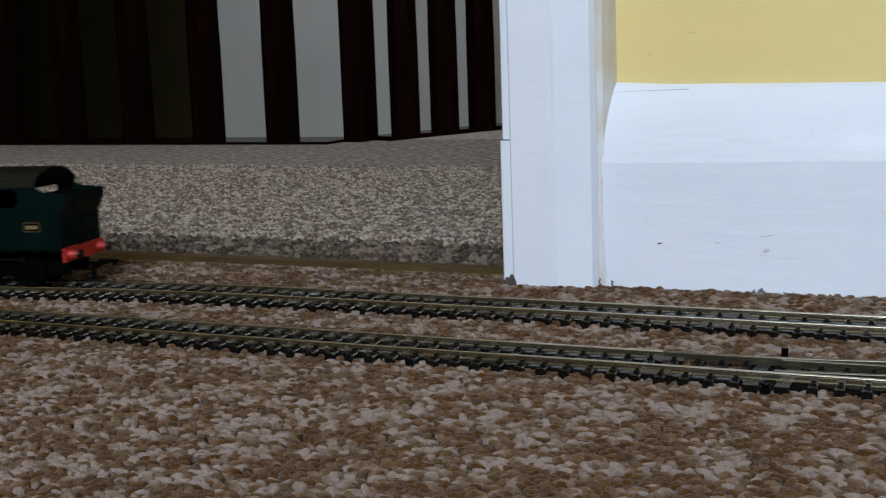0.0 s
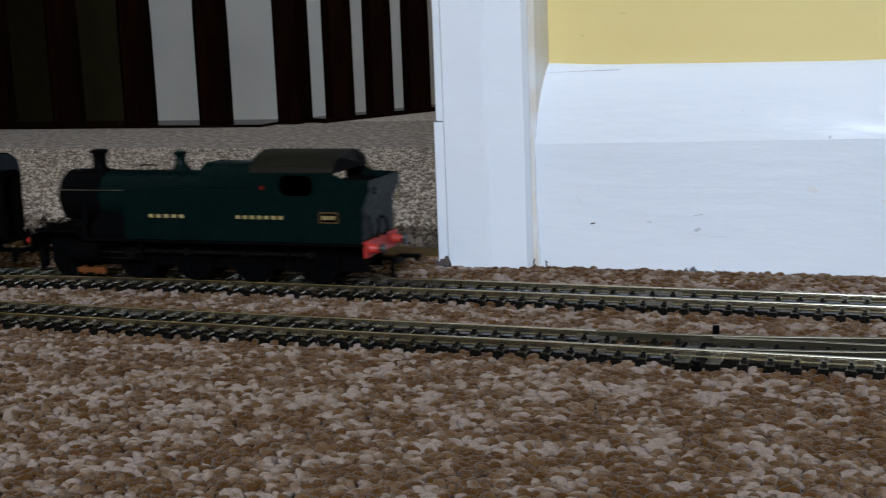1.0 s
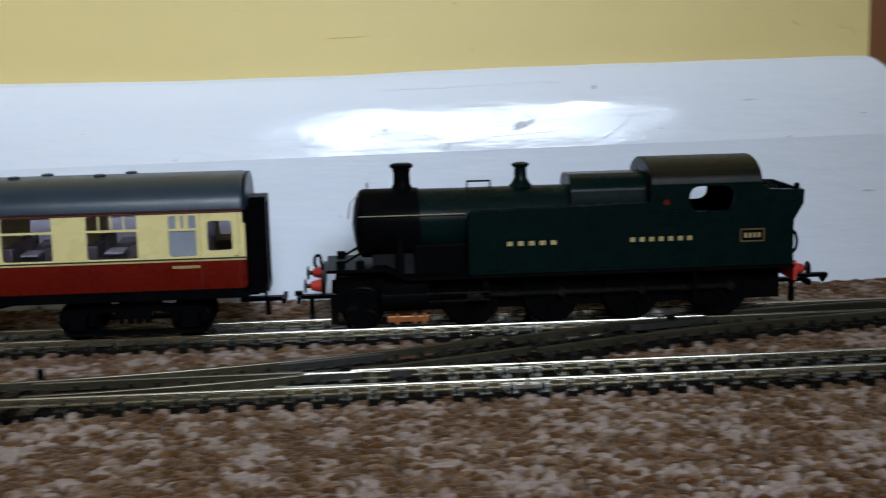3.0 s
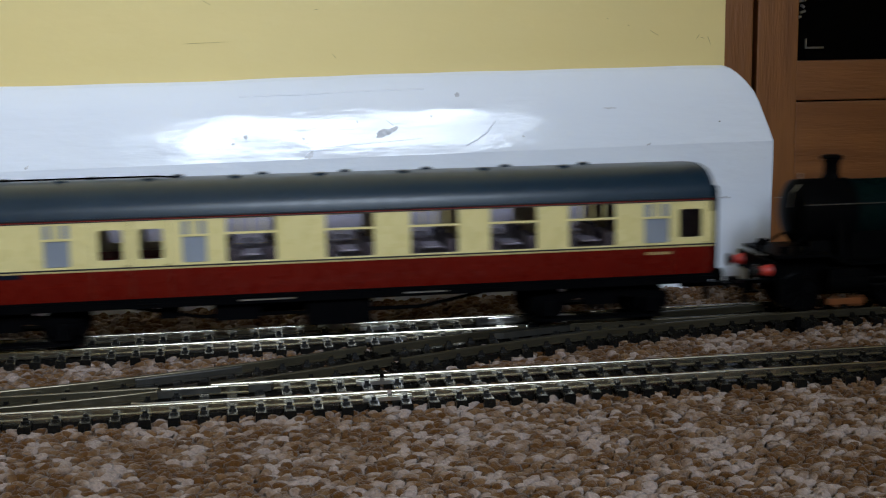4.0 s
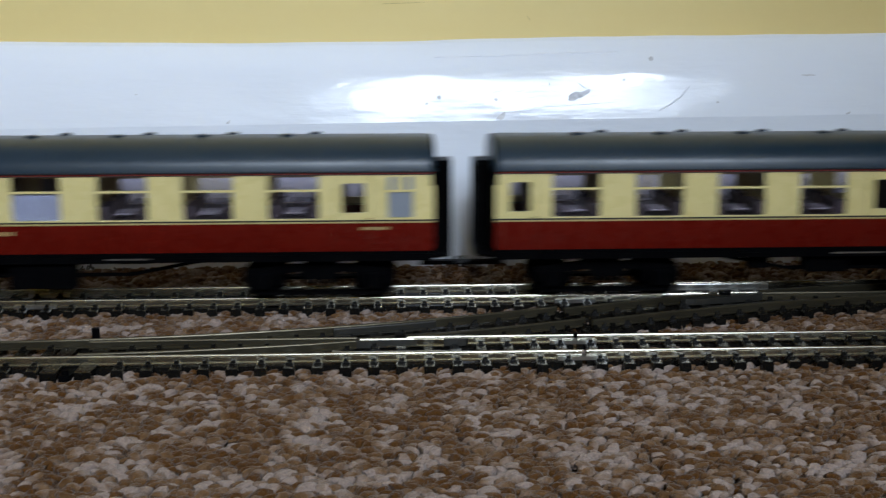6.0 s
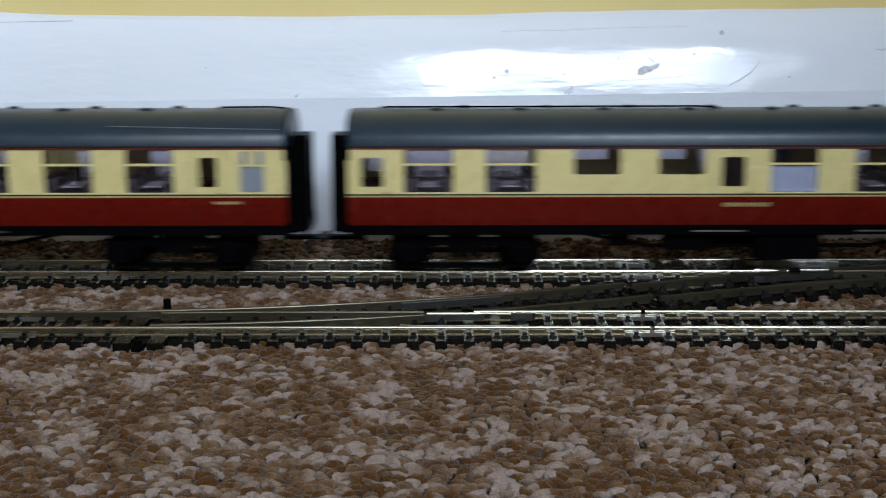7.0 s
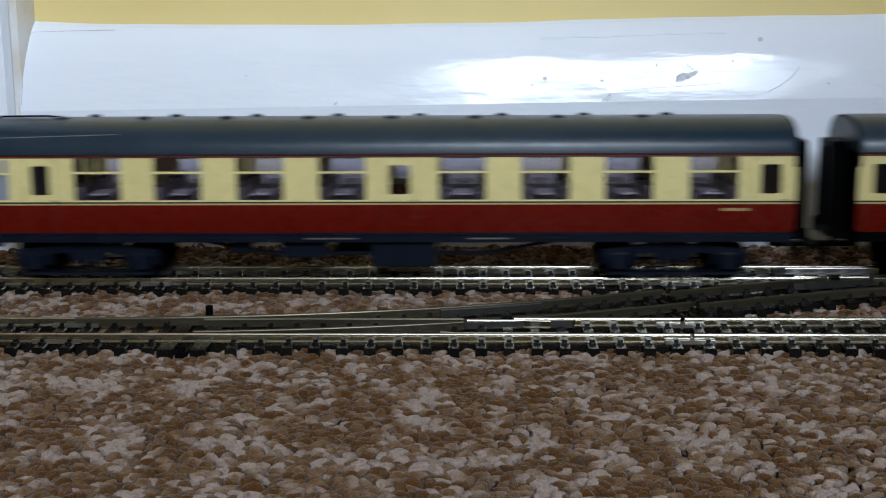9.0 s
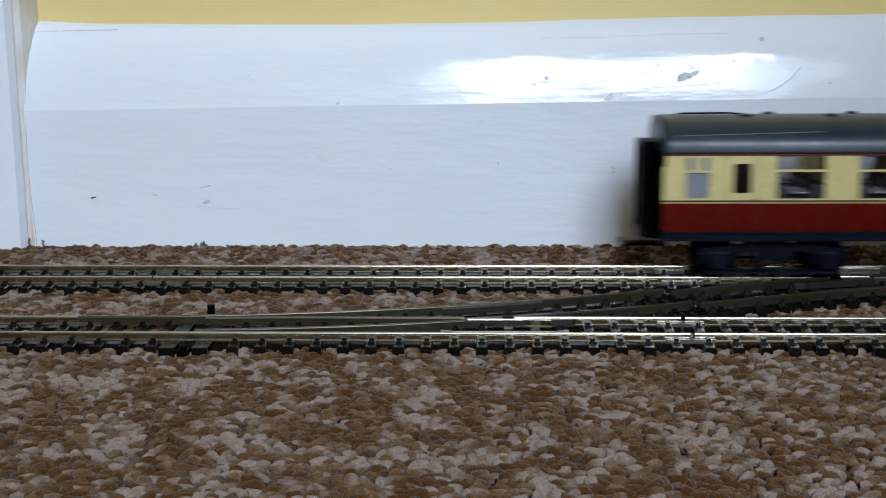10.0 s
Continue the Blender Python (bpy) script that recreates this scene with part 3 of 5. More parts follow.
bm = bmesh.new()
box(bm, 0.190, 0.80, CY + 0.3, CY + 0.31, 0.0, 0.75)
part("back_panel", bm, BLACK_CASE, cabinet)

# landing balustrade
rail_thing = thing("balustrade", "dark stained wooden balustrade round the stairwell", "balustrade")
bm = bmesh.new()
box(bm, -1.9, -0.693, 0.768, 0.835, 0.004, 0.0100, 0.0012)
part("base_rail", bm, DARK_WOOD, rail_thing)
DIAG = Vector((0.0215, 0.0525, 0)).normalized()
START = Vector((-0.6568, 0.8099, 0))
NRM = Vector((-DIAG.y, DIAG.x, 0))
bm = bmesh.new()
c = [START + DIAG * 0.005 - NRM * 0.013, START + DIAG * 0.95 - NRM * 0.013, START + DIAG * 0.95 + NRM * 0.019, START + DIAG * 0.005 + NRM * 0.019]
prism(bm, [(p.x, p.y) for p in c], 0.006, 0.012, "Z")
part("base_rail", bm, DARK_WOOD, rail_thing)
bm = bmesh.new()
box(bm, -1.9, -0.700, 0.795, 0.845, 0.86, 0.91, 0.008)
prism(bm, [(p.x, p.y) for p in c], 0.86, 0.91, "Z")
part("handrail", bm, DARK_WOOD, rail_thing)


def spindle_mesh(h):
    bm = bmesh.new()
    outline = [(h, 0.0), (h, 0.10), (h * 0.97, 0.13), (h * 0.98, 0.18), (h * 1.02, 0.24), (h * 0.86, 0.34), (h * 0.72, 0.46), (h * 0.8, 0.60), (h, 0.70), (h, 0.86)]
    turned(bm, [(r * 1.25, z) for r, z in outline], (0, 0, 0), "Z", 8)
    bmesh.ops.rotate(bm, verts=bm.verts, cent=(0, 0, 0), matrix=Matrix.Rotation(radians(22.5), 3, "Z"))
    return mesh_of("spindle", bm, DARK_WOOD, 35)


SPINDLE, SLIM_SPINDLE = spindle_mesh(0.0145), spindle_mesh(0.0132)
for k in range(14):
    piece("spindle", SPINDLE, rail_thing, pose(-0.774 - 0.0930 * k, 0.818, 0.0095))
for k in range(13):
    p = START + DIAG * (0.0385 + 0.0575 * k)
    piece("spindle", SLIM_SPINDLE, rail_thing, pose(p.x, p.y, 0.008, 0, 0, math.degrees(math.atan2(DIAG.y, DIAG.x))))
bm = bmesh.new()
box(bm, -0.6915, -0.667, 0.798, 0.832, -0.2, 1.0, 0.003)
box(bm, -0.698, -0.661, 0.791, 0.839, 1.0, 1.02, 0.006)
part("newel_post", bm, DARK_WOOD, rail_thing, "square dark newel post")


# ---- carpet pile: thousands of yarn loops ----
def pile(name, region, pitch, size, height, base, mat, label, inside=None, seed=1, lean=0.0, turn=0.42, seg=6, rad=(1.0, 0.98, 0.80, 0.45), hgt=(-0.3, 0.25, 0.68, 0.93)):
    """Yarn loops as leaning domes in one mesh. region: x0, x1, y0, y1."""
    rng = np.random.default_rng(seed)
    x0, x1, y0, y1 = region
    px, py = pitch
    nx, ny = int((x1 - x0) / px), int((y1 - y0) / py)
    gx, gy = np.meshgrid(np.arange(nx), np.arange(ny))
    cx = x0 + (gx + 0.5 * (gy % 2)) * px + rng.normal(0, px * 0.17, gx.shape)
    cy = y0 + gy * py + rng.normal(0, py * 0.17, gx.shape)
    cx, cy = cx.ravel(), cy.ravel()
    if inside is not None:
        keep = inside(cx, cy)
        cx, cy = cx[keep], cy[keep]
    n = len(cx)
    a = np.arange(seg) * 2 * np.pi / seg
    nr = len(rad)
    tx = np.concatenate([r * np.cos(a) for r in rad] + [[0.0]])
    ty = np.concatenate([r * np.sin(a) for r in rad] + [[0.0]])
    tz = np.concatenate([np.full(seg, h) for h in hgt] + [[1.0]])
    sx = size[0] * rng.uniform(0.78, 1.3, n)
    sy = size[1] * rng.uniform(0.78, 1.25, n)
    sz = height * rng.uniform(0.65, 1.3, n)
    th = rng.normal(0.10, turn, n)
    lx, ly = rng.normal(lean, 0.35, n), rng.normal(-0.25, 0.3, n)
    u, v, w = tx[None] * sx[:, None], ty[None] * sy[:, None], tz[None] * sz[:, None]
    jit = 1 + rng.normal(0, 0.17, u.shape)
    X = cx[:, None] + (u * np.cos(th)[:, None] - v * np.sin(th)[:, None]) * jit + lx[:, None] * w
    Y = cy[:, None] + (u * np.sin(th)[:, None] + v * np.cos(th)[:, None]) * jit + ly[:, None] * w
    Z = (base(cx, cy) if callable(base) else base) + 0 * cx
    Z = Z[:, None] + w
    nv = len(tx)
    co = np.stack([X, Y, Z], -1).reshape(-1, 3)
    quads = [(k * seg + i, k * seg + (i + 1) % seg, (k + 1) * seg + (i + 1) % seg, (k + 1) * seg + i) for k in range(nr - 1) for i in range(seg)]
    tris = [((nr - 1) * seg + i, (nr - 1) * seg + (i + 1) % seg, nr * seg) for i in range(seg)]
    off = (np.arange(n) * nv)[:, None, None]
    q, t3 = (np.array(quads)[None] + off).reshape(-1, 4), (np.array(tris)[None] + off).reshape(-1, 3)
    me = bpy.data.meshes.new(name)
    me.vertices.add(len(co))
    me.vertices.foreach_set("co", co.ravel())
    loops = np.concatenate([q.ravel(), t3.ravel()])
    me.loops.add(len(loops))
    me.loops.foreach_set("vertex_index", loops.astype(np.int32))
    starts = np.concatenate([np.arange(len(q)) * 4, len(q) * 4 + np.arange(len(t3)) * 3])
    me.polygons.add(len(starts))
    me.polygons.foreach_set("loop_start", starts.astype(np.int32))
    me.update(calc_edges=True)
    me.polygons.foreach_set("use_smooth", np.ones(len(starts), bool))
    me.materials.append(mat)
    return tagged(new(name, me), label, "carpet", "", "stuff")


def room_pile(x, y):
    """The pile is trodden flat under the track and stands up towards the wall."""
    return -0.0001 + 0.0022 * np.clip((y - 0.088) / 0.03, 0, 1) + 0.0007 * np.clip((-0.012 - y) / 0.03, 0, 1)


pile("carpet_pile", (-0.57, 0.31, -0.145, 0.150), (0.0031, 0.0021), (0.00205, 0.00122), 0.0016, room_pile, CARPET, "brown, beige and grey looped carpet pile",
     inside=lambda x, y: ((y < 0.128) & ((y > -0.112) | (x < -0.12))) | ((x < A0 - 0.004) & (y < 0.140)) | ((x > CORNER_X + 0.014) & (y < 0.2)))


def lip(x, y):
    """The landing carpet rolls down to the threshold strip."""
    return 0.0064 - 0.0078 * np.clip((0.204 - y) / 0.040, 0, 1) ** 1.4


pile("landing_pile", (-1.05, -0.15, 0.168, 0.560), (0.0030, 0.0027), (0.0017, 0.0012), 0.0019, lip, LANDING_CARPET, "grey-brown looped carpet pile on the landing",
     inside=lambda x, y: ((x < A0 - 0.012) | (y > 0.26)) & (y > 0.1965), seed=2, seg=5, rad=(1.0, 0.72), hgt=(-0.3, 0.65))


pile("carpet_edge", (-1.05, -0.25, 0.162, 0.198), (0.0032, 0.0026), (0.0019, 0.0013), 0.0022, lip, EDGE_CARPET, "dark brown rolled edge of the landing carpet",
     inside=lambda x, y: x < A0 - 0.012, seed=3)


# ---- railway track, 16.5 mm gauge ----
NEAR_Y, FAR_Y = GAUGE / 2, 0.067 + GAUGE / 2          # centre lines
BEND, BEND_R = radians(8), 0.80                       # both lines swing gently towards the room beyond the door
SPACING = 0.0072


def line_pose(s, y0, bend_at):
    """Place and heading at s along a line that is straight along x for s > bend_at."""
    if s >= bend_at:
        return Vector((s, y0, 0)), 0.0
    arc = BEND_R * BEND
    a = min((bend_at - s) / BEND_R, BEND)
    p = Vector((bend_at - BEND_R * math.sin(a), y0 - BEND_R * (1 - math.cos(a)), 0))
    rest = (bend_at - s) - arc
    if rest > 0:
        p -= Vector((math.cos(a), math.sin(a), 0)) * rest
    return p, a


def far_line(s):
    return line_pose(s, FAR_Y, -0.335)


def near_line(s):
    return line_pose(s, NEAR_Y, -0.47)


def rail_bm(bm, pts, height=RAIL_TOP, head=0.00045):
    """A flat-bottomed rail along a row of points (x, y)."""
    prof = [(-0.00095, 0.00305), (0.00095, 0.00305), (0.00095, 0.00335), (0.00036, 0.0036), (0.00038, 0.0047), (head, 0.0048), (head, height - 0.00034), (head - 0.00006, height - 0.00016), (head - 0.00020, height), (-head + 0.00020, height), (-head + 0.00006, height - 0.00016), (-head, height - 0.00034), (-head, 0.0048), (-0.00038, 0.0047), (-0.00036, 0.0036), (-0.00095, 0.00335)]
    rings = []
    for i, p in enumerate(pts):
        d = (Vector(pts[min(i + 1, len(pts) - 1)]) - Vector(pts[max(i - 1, 0)])).normalized()
        nx, ny = -d.y, d.x
        rings.append([bm.verts.new((p[0] + nx * u, p[1] + ny * u, z)) for u, z in prof])
    k = len(prof)
    for a, b in zip(rings, rings[1:]):
        for j in range(k):
            bm.faces.new((a[j], a[(j + 1) % k], b[(j + 1) % k], b[j]))
    bm.faces.new(rings[0][::-1])
    bm.faces.new(rings[-1])
    return bm


def sleeper_mesh(name, y0, y1, rails):
    """A moulded sleeper from y0 to y1 with chairs beside each rail."""
    bm = bmesh.new()
    h = 0.00155
    prism(bm, [(-h, -0.0010), (h, -0.0010), (h, 0.0026), (h - 0.0003, 0.0030), (-h + 0.0003, 0.0030), (-h, 0.0026)], y0, y1, "Y")
    for r in rails:
        for sgn in (-1, 1):
            a, b = sorted((r + sgn * 0.0010, r + sgn * 0.0024))
            box(bm, -0.0010, 0.0010, a, b, 0.0028, 0.0035)
            a, b = sorted((r + sgn * 0.0004, r + sgn * 0.0015))
            box(bm, -0.0006, 0.0006, a, b, 0.0034, 0.0042)
    return mesh_of(name, bm, SLEEPER)


def web_bm(bm, pts):
    """The moulded strip under a rail that ties the sleepers together."""
    rings = []
    for i, p in enumerate(pts):
        d = (Vector(pts[min(i + 1, len(pts) - 1)]) - Vector(pts[max(i - 1, 0)])).normalized()
        rings.append([bm.verts.new((p[0] - d.y * u, p[1] + d.x * u, z)) for u, z in ((-0.0013, -0.0008), (0.0013, -0.0008), (0.0013, 0.0024), (-0.0013, 0.0024))])
    for a, b in zip(rings, rings[1:]):
        for j in range(4):
            bm.faces.new((a[j], a[(j + 1) % 4], b[(j + 1) % 4], b[j]))
    bm.faces.new(rings[0][::-1])
    bm.faces.new(rings[-1])
    return bm


PLAIN = sleeper_mesh("sleeper", -0.0140, 0.0140, (-GAUGE / 2, GAUGE / 2))
bm = bmesh.new()
for sgn in (-1, 1):
    box(bm, -0.0065, 0.0065, sgn * 0.0011 - 0.00025, sgn * 0.0011 + 0.00025, 0.0029, 0.0040)
box(bm, -0.0065, 0.0065, -0.0011, 0.0011, 0.00285, 0.00300)
JOINER = mesh_of("rail_joiner", bm, STEEL)


def track_section(line, s0, s1, label):
    """A length of plain track from s0 to s1 along a line."""
    t = thing("track_section", label, "model track", "railway track")
    for sgn in (-1, 1):
        pts = []
        for i in range(13):
            p, a = line(s0 + 0.0002 + (s1 - s0 - 0.0004) * i / 12)
            pts.append((p.x - sgn * GAUGE / 2 * math.sin(a), p.y + sgn * GAUGE / 2 * math.cos(a)))
        part("rail", rail_bm(bmesh.new(), pts), RAIL, t)
        part("sleeper_web", web_bm(bmesh.new(), pts), SLEEPER, t)
        p, a = line(s1)
        piece("rail_joiner", JOINER, t, pose(p.x - sgn * GAUGE / 2 * math.sin(a), p.y + sgn * GAUGE / 2 * math.cos(a), 0, 0, 0, math.degrees(a)))
    n = round((s1 - s0) / SPACING)
    for i in range(n):
        p, a = line(s0 + (i + 0.5) * (s1 - s0) / n)
        piece("sleeper", PLAIN, t, pose(p.x, p.y, 0, 0, 0, math.degrees(a)))
    return t


R2 = 0.438
TOE_NEAR, HEEL_NEAR = -0.168, 0.0
TOE_FAR, HEEL_FAR = 0.176, 0.008


def turnout(label):
    """A right-to-left turnout with its toe at the origin, the main line along +x, the branch curving to +y."""
    t = thing("turnout", label, "model track", "railway track")
    g = GAUGE / 2

    def arc(r, a0, a1, n=20):
        return [(r * math.sin(a0 + (a1 - a0) * i / n), R2 - r * math.cos(a0 + (a1 - a0) * i / n)) for i in range(n + 1)]
    end = radians(22.0)

    def onwards(pts, d=0.0075):
        (xa, ya), (xb, yb) = pts[-2], pts[-1]
        q = d / math.hypot(xb - xa, yb - ya)
        return pts + [(xb + (xb - xa) * q * 0.5, yb + (yb - ya) * q * 0.5), (xb + (xb - xa) * q, yb + (yb - ya) * q)]
    frog = math.acos((R2 - g) / (R2 + g))
    fx = (R2 + g) * math.sin(frog)
    part("stock_rail", rail_bm(bmesh.new(), [(0.168 * i / 12, -g) for i in range(13)]), RAIL, t)
    part("stock_rail", rail_bm(bmesh.new(), onwards(arc(R2 - g, 0.0, end))), DULL_RAIL, t, "tarnished curved rail")
    part("sleeper_web", web_bm(bmesh.new(), [(0.168 * i / 12, -g) for i in range(13)]), SLEEPER, t)
    part("sleeper_web", web_bm(bmesh.new(), [(0.044 + 0.124 * i / 12, g) for i in range(13)]), SLEEPER, t)
    part("sleeper_web", web_bm(bmesh.new(), arc(R2 - g, 0.1, end)), SLEEPER, t)
    part("sleeper_web", web_bm(bmesh.new(), arc(R2 + g, 0.1, end)), SLEEPER, t)
    # switch blades
    a_tip = radians(4.6)
    part("switch_blade", rail_bm(bmesh.new(), [(x, g - 0.0006 * max(0.0, 1 - (x - 0.036) / 0.02)) for x in np.linspace(0.036, fx - 0.012, 14)], RAIL_TOP - 0.0001), DULL_RAIL, t, "worn switch blade")
    part("switch_blade", rail_bm(bmesh.new(), [(p[0], p[1] + 0.0016 * max(0.0, 1 - (p[0] - 0.036) / 0.06)) for p in arc(R2 + g, a_tip, frog - 0.028)], RAIL_TOP - 0.0001), DULL_RAIL, t, "worn switch blade")
    # closing rails past the frog
    part("closure_rail", rail_bm(bmesh.new(), [(fx + 0.002 + (0.168 - fx - 0.002) * i / 6, g) for i in range(7)]), RAIL, t)
    part("closure_rail", rail_bm(bmesh.new(), onwards(arc(R2 + g, frog + 0.006, end, 8))), DULL_RAIL, t, "tarnished curved rail")
    # frog block with wing rails, guard rails
    bm = bmesh.new()
    prism(bm, [(fx - 0.013, g - 0.0022), (fx - 0.012, g - 0.0028), (fx + 0.018, g - 0.0014), (fx + 0.020, g + 0.0012), (fx + 0.014, g + 0.0062), (fx + 0.011, g + 0.0066), (fx - 0.012, g + 0.0008)], 0.0029, 0.0049, "Z")
    part("frog", bm, FROG, t, "dark plastic frog")
    bm = bmesh.new()
    box(bm, fx - 0.0015, fx + 0.0015, g - 0.0013, g + 0.0013, 0.0030, 0.0056)
    part("frog_tip", bm, BLACK_PAINT, t)
    part("wing_rail", rail_bm(bmesh.new(), [(fx - 0.011, g - 0.0016), (fx + 0.004, g - 0.0016), (fx + 0.012, g - 0.0022)], RAIL_TOP - 0.0001, 0.0004), RAIL, t)
    part("guard_rail", rail_bm(bmesh.new(), [(fx - 0.018, -g + 0.0030), (fx - 0.014, -g + 0.0017), (fx + 0.012, -g + 0.0017), (fx + 0.016, -g + 0.0030)], RAIL_TOP - 0.0002, 0.0004), STEEL, t)
    part("guard_rail", rail_bm(bmesh.new(), arc(R2 - g + 0.0018, frog - 0.035, frog + 0.035, 8), RAIL_TOP - 0.0002, 0.0004), FROG, t)
    # tie bar and its pegs
    bm = bmesh.new()
    box(bm, 0.0335, 0.0365, -0.0175, 0.0215, 0.0012, 0.0028, 0.0002)
    tube(bm, (0.035, 0.0195, 0.0028), (0.035, 0.0195, 0.0060), 0.0011, 10)
    tube(bm, (0.035, -0.0160, 0.0028), (0.035, -0.0160, 0.0040), 0.0010, 10)
    part("tie_bar", bm, BLACK_PAINT, t, "black tie bar with a peg")
    bm = bmesh.new()
    box(bm, 0.0285, 0.0328, -0.0165, 0.0165, 0.0, 0.0034, 0.0003)
    box(bm, 0.0372, 0.0415, -0.0165, 0.0165, 0.0, 0.0034, 0.0003)
    part("switch_sleeper", bm, SLEEPER, t)
    n = 23
    for i in range(n):
        x = 0.0036 + i * 0.168 / n
        if 0.026 < x < 0.0435:
            continue
        a = math.asin(min(0.99, x / R2))
        yb = R2 * (1 - math.cos(a))
        top = 0.0140 + yb
        rails = [-g, g]
        if yb > 0.012:
            rails += [yb - g, yb + g]
        elif yb > 0.002:
            rails += [yb + g]
        piece("sleeper", sleeper_mesh("sleeper", -0.0140, top, rails), t, pose(x, 0, 0))
    for y in (-g, g):
        piece("rail_joiner", JOINER, t, pose(0.168, y, 0))
    short = sleeper_mesh("sleeper", -0.0140, 0.0140, (-g, g))
    for k in range(2):                                   # the branch runs on to meet its neighbour
        a = end
        d = 0.0012 + 0.0060 * k
        piece("sleeper", short, t, pose(R2 * math.sin(a) + d * math.cos(a), R2 * (1 - math.cos(a)) + d * math.sin(a), -0.0002, 0, 0, 22.0))
    return t


def track():
    a = turnout("turnout with dark frog and bright worn blades")
    b = copy_thing(a, pose(TOE_FAR, FAR_Y, 0, 0, 0, 180))
    a.matrix_world = pose(TOE_NEAR, NEAR_Y, 0)
    text = "straight model track with black sleepers on carpet"
    for k in range(10):
        track_section(near_line, 0.001 + 0.168 * k, 0.168 * (k + 1), text)
    for k in range(4):
        track_section(near_line, TOE_NEAR - 0.168 * (k + 1), TOE_NEAR - 0.168 * k, text)
    for k in range(9):
        track_section(far_line, TOE_FAR + 0.168 * k, TOE_FAR + 0.168 * (k + 1), text)
    for k in range(13):
        track_section(far_line, HEEL_FAR - 0.168 * (k + 1), HEEL_FAR - 0.168 * k, text)


# ---- rolling stock: origins on the rail top, midway along ----
def wheel_bm(bm, y, r, flange=0.0007, width=0.0026):
    s = 1 if y > 0 else -1
    turned(bm, [(r + flange, -s * 0.0013), (r + flange, -s * 0.0008), (r, -s * 0.0005), (r * 0.985, s * (width - 0.0013)), (r * 0.84, s * (width - 0.0012)), (r * 0.80, s * (width - 0.0018)), (r * 0.3, s * (width - 0.0018)), (r * 0.25, s * (width - 0.0008)), (0.0004, s * (width - 0.0008))], (0, y, 0), "Y", 28)


def wheelset(parent, m, r, mat, spokes=0):
    bm = tube(bmesh.new(), (0, -0.0079, 0), (0, 0.0079, 0), 0.0009, 8)
    if not spokes:
        for y in (-0.0079, 0.0079):
            wheel_bm(bm, y, r)
    ob = part("wheelset", bm, mat, parent, smooth=35)
    for y in (-0.0079, 0.0079) if spokes else ():
        bm = bmesh.new()
        wheel_bm(bm, y, r)
        for k in range(spokes):
            a = 2 * math.pi * k / spokes
            tube(bm, (0, y * 1.12, 0), (r * 0.84 * math.cos(a), y * 1.12, r * 0.84 * math.sin(a)), 0.0005, 5)
        part("wheel", bm, mat, ob, "black spoked wheel", smooth=35)
    ob.matrix_local = m
    ob["radius"] = r
    return ob


LEN, HALF = 0.254, 0.0178
Z_SOLE, Z_WAIST, Z_CANT, Z_ROOF = 0.0160, 0.0252, 0.0396, 0.0500
WIDE, SMALL, NARROW, FROST, DOORWIN, GALLEY = "wide", "small", "narrow", "frosted", "door", "galley"


def side_y(z):
    """Half width of the body at height z: a slight tumblehome."""
    return HALF - 0.0009 * max(0.0, (0.025 - z) / 0.009) ** 2 - 0.0004 * max(0.0, (z - 0.030) / 0.010) ** 1.5


def panel(bm, x0, x1, z0, z1, sgn, proud=0.0, depth=0.0008):
    """A stretch of body side that follows the side's curve."""
    n = max(1, round((z1 - z0) / 0.0025))
    rings = []
    for i in range(n + 1):
        z = z0 + (z1 - z0) * i / n
        y = side_y(z) + proud
        rings.append([bm.verts.new((x, sgn * (y - d), z)) for x, d in ((x0, 0), (x1, 0), (x1, depth + proud), (x0, depth + proud))])
    for a, b in zip(rings, rings[1:]):
        for j in range(4):
            bm.faces.new((a[j], a[(j + 1) % 4], b[(j + 1) % 4], b[j]))
    bm.faces.new(rings[0])
    bm.faces.new(rings[-1][::-1])


SIZES = {WIDE: (0.0262, 0.0393), SMALL: (0.0316, 0.0393), NARROW: (0.0279, 0.0369), FROST: (0.0264, 0.0388), DOORWIN: (0.0262, 0.0393), GALLEY: (0.0262, 0.0393)}


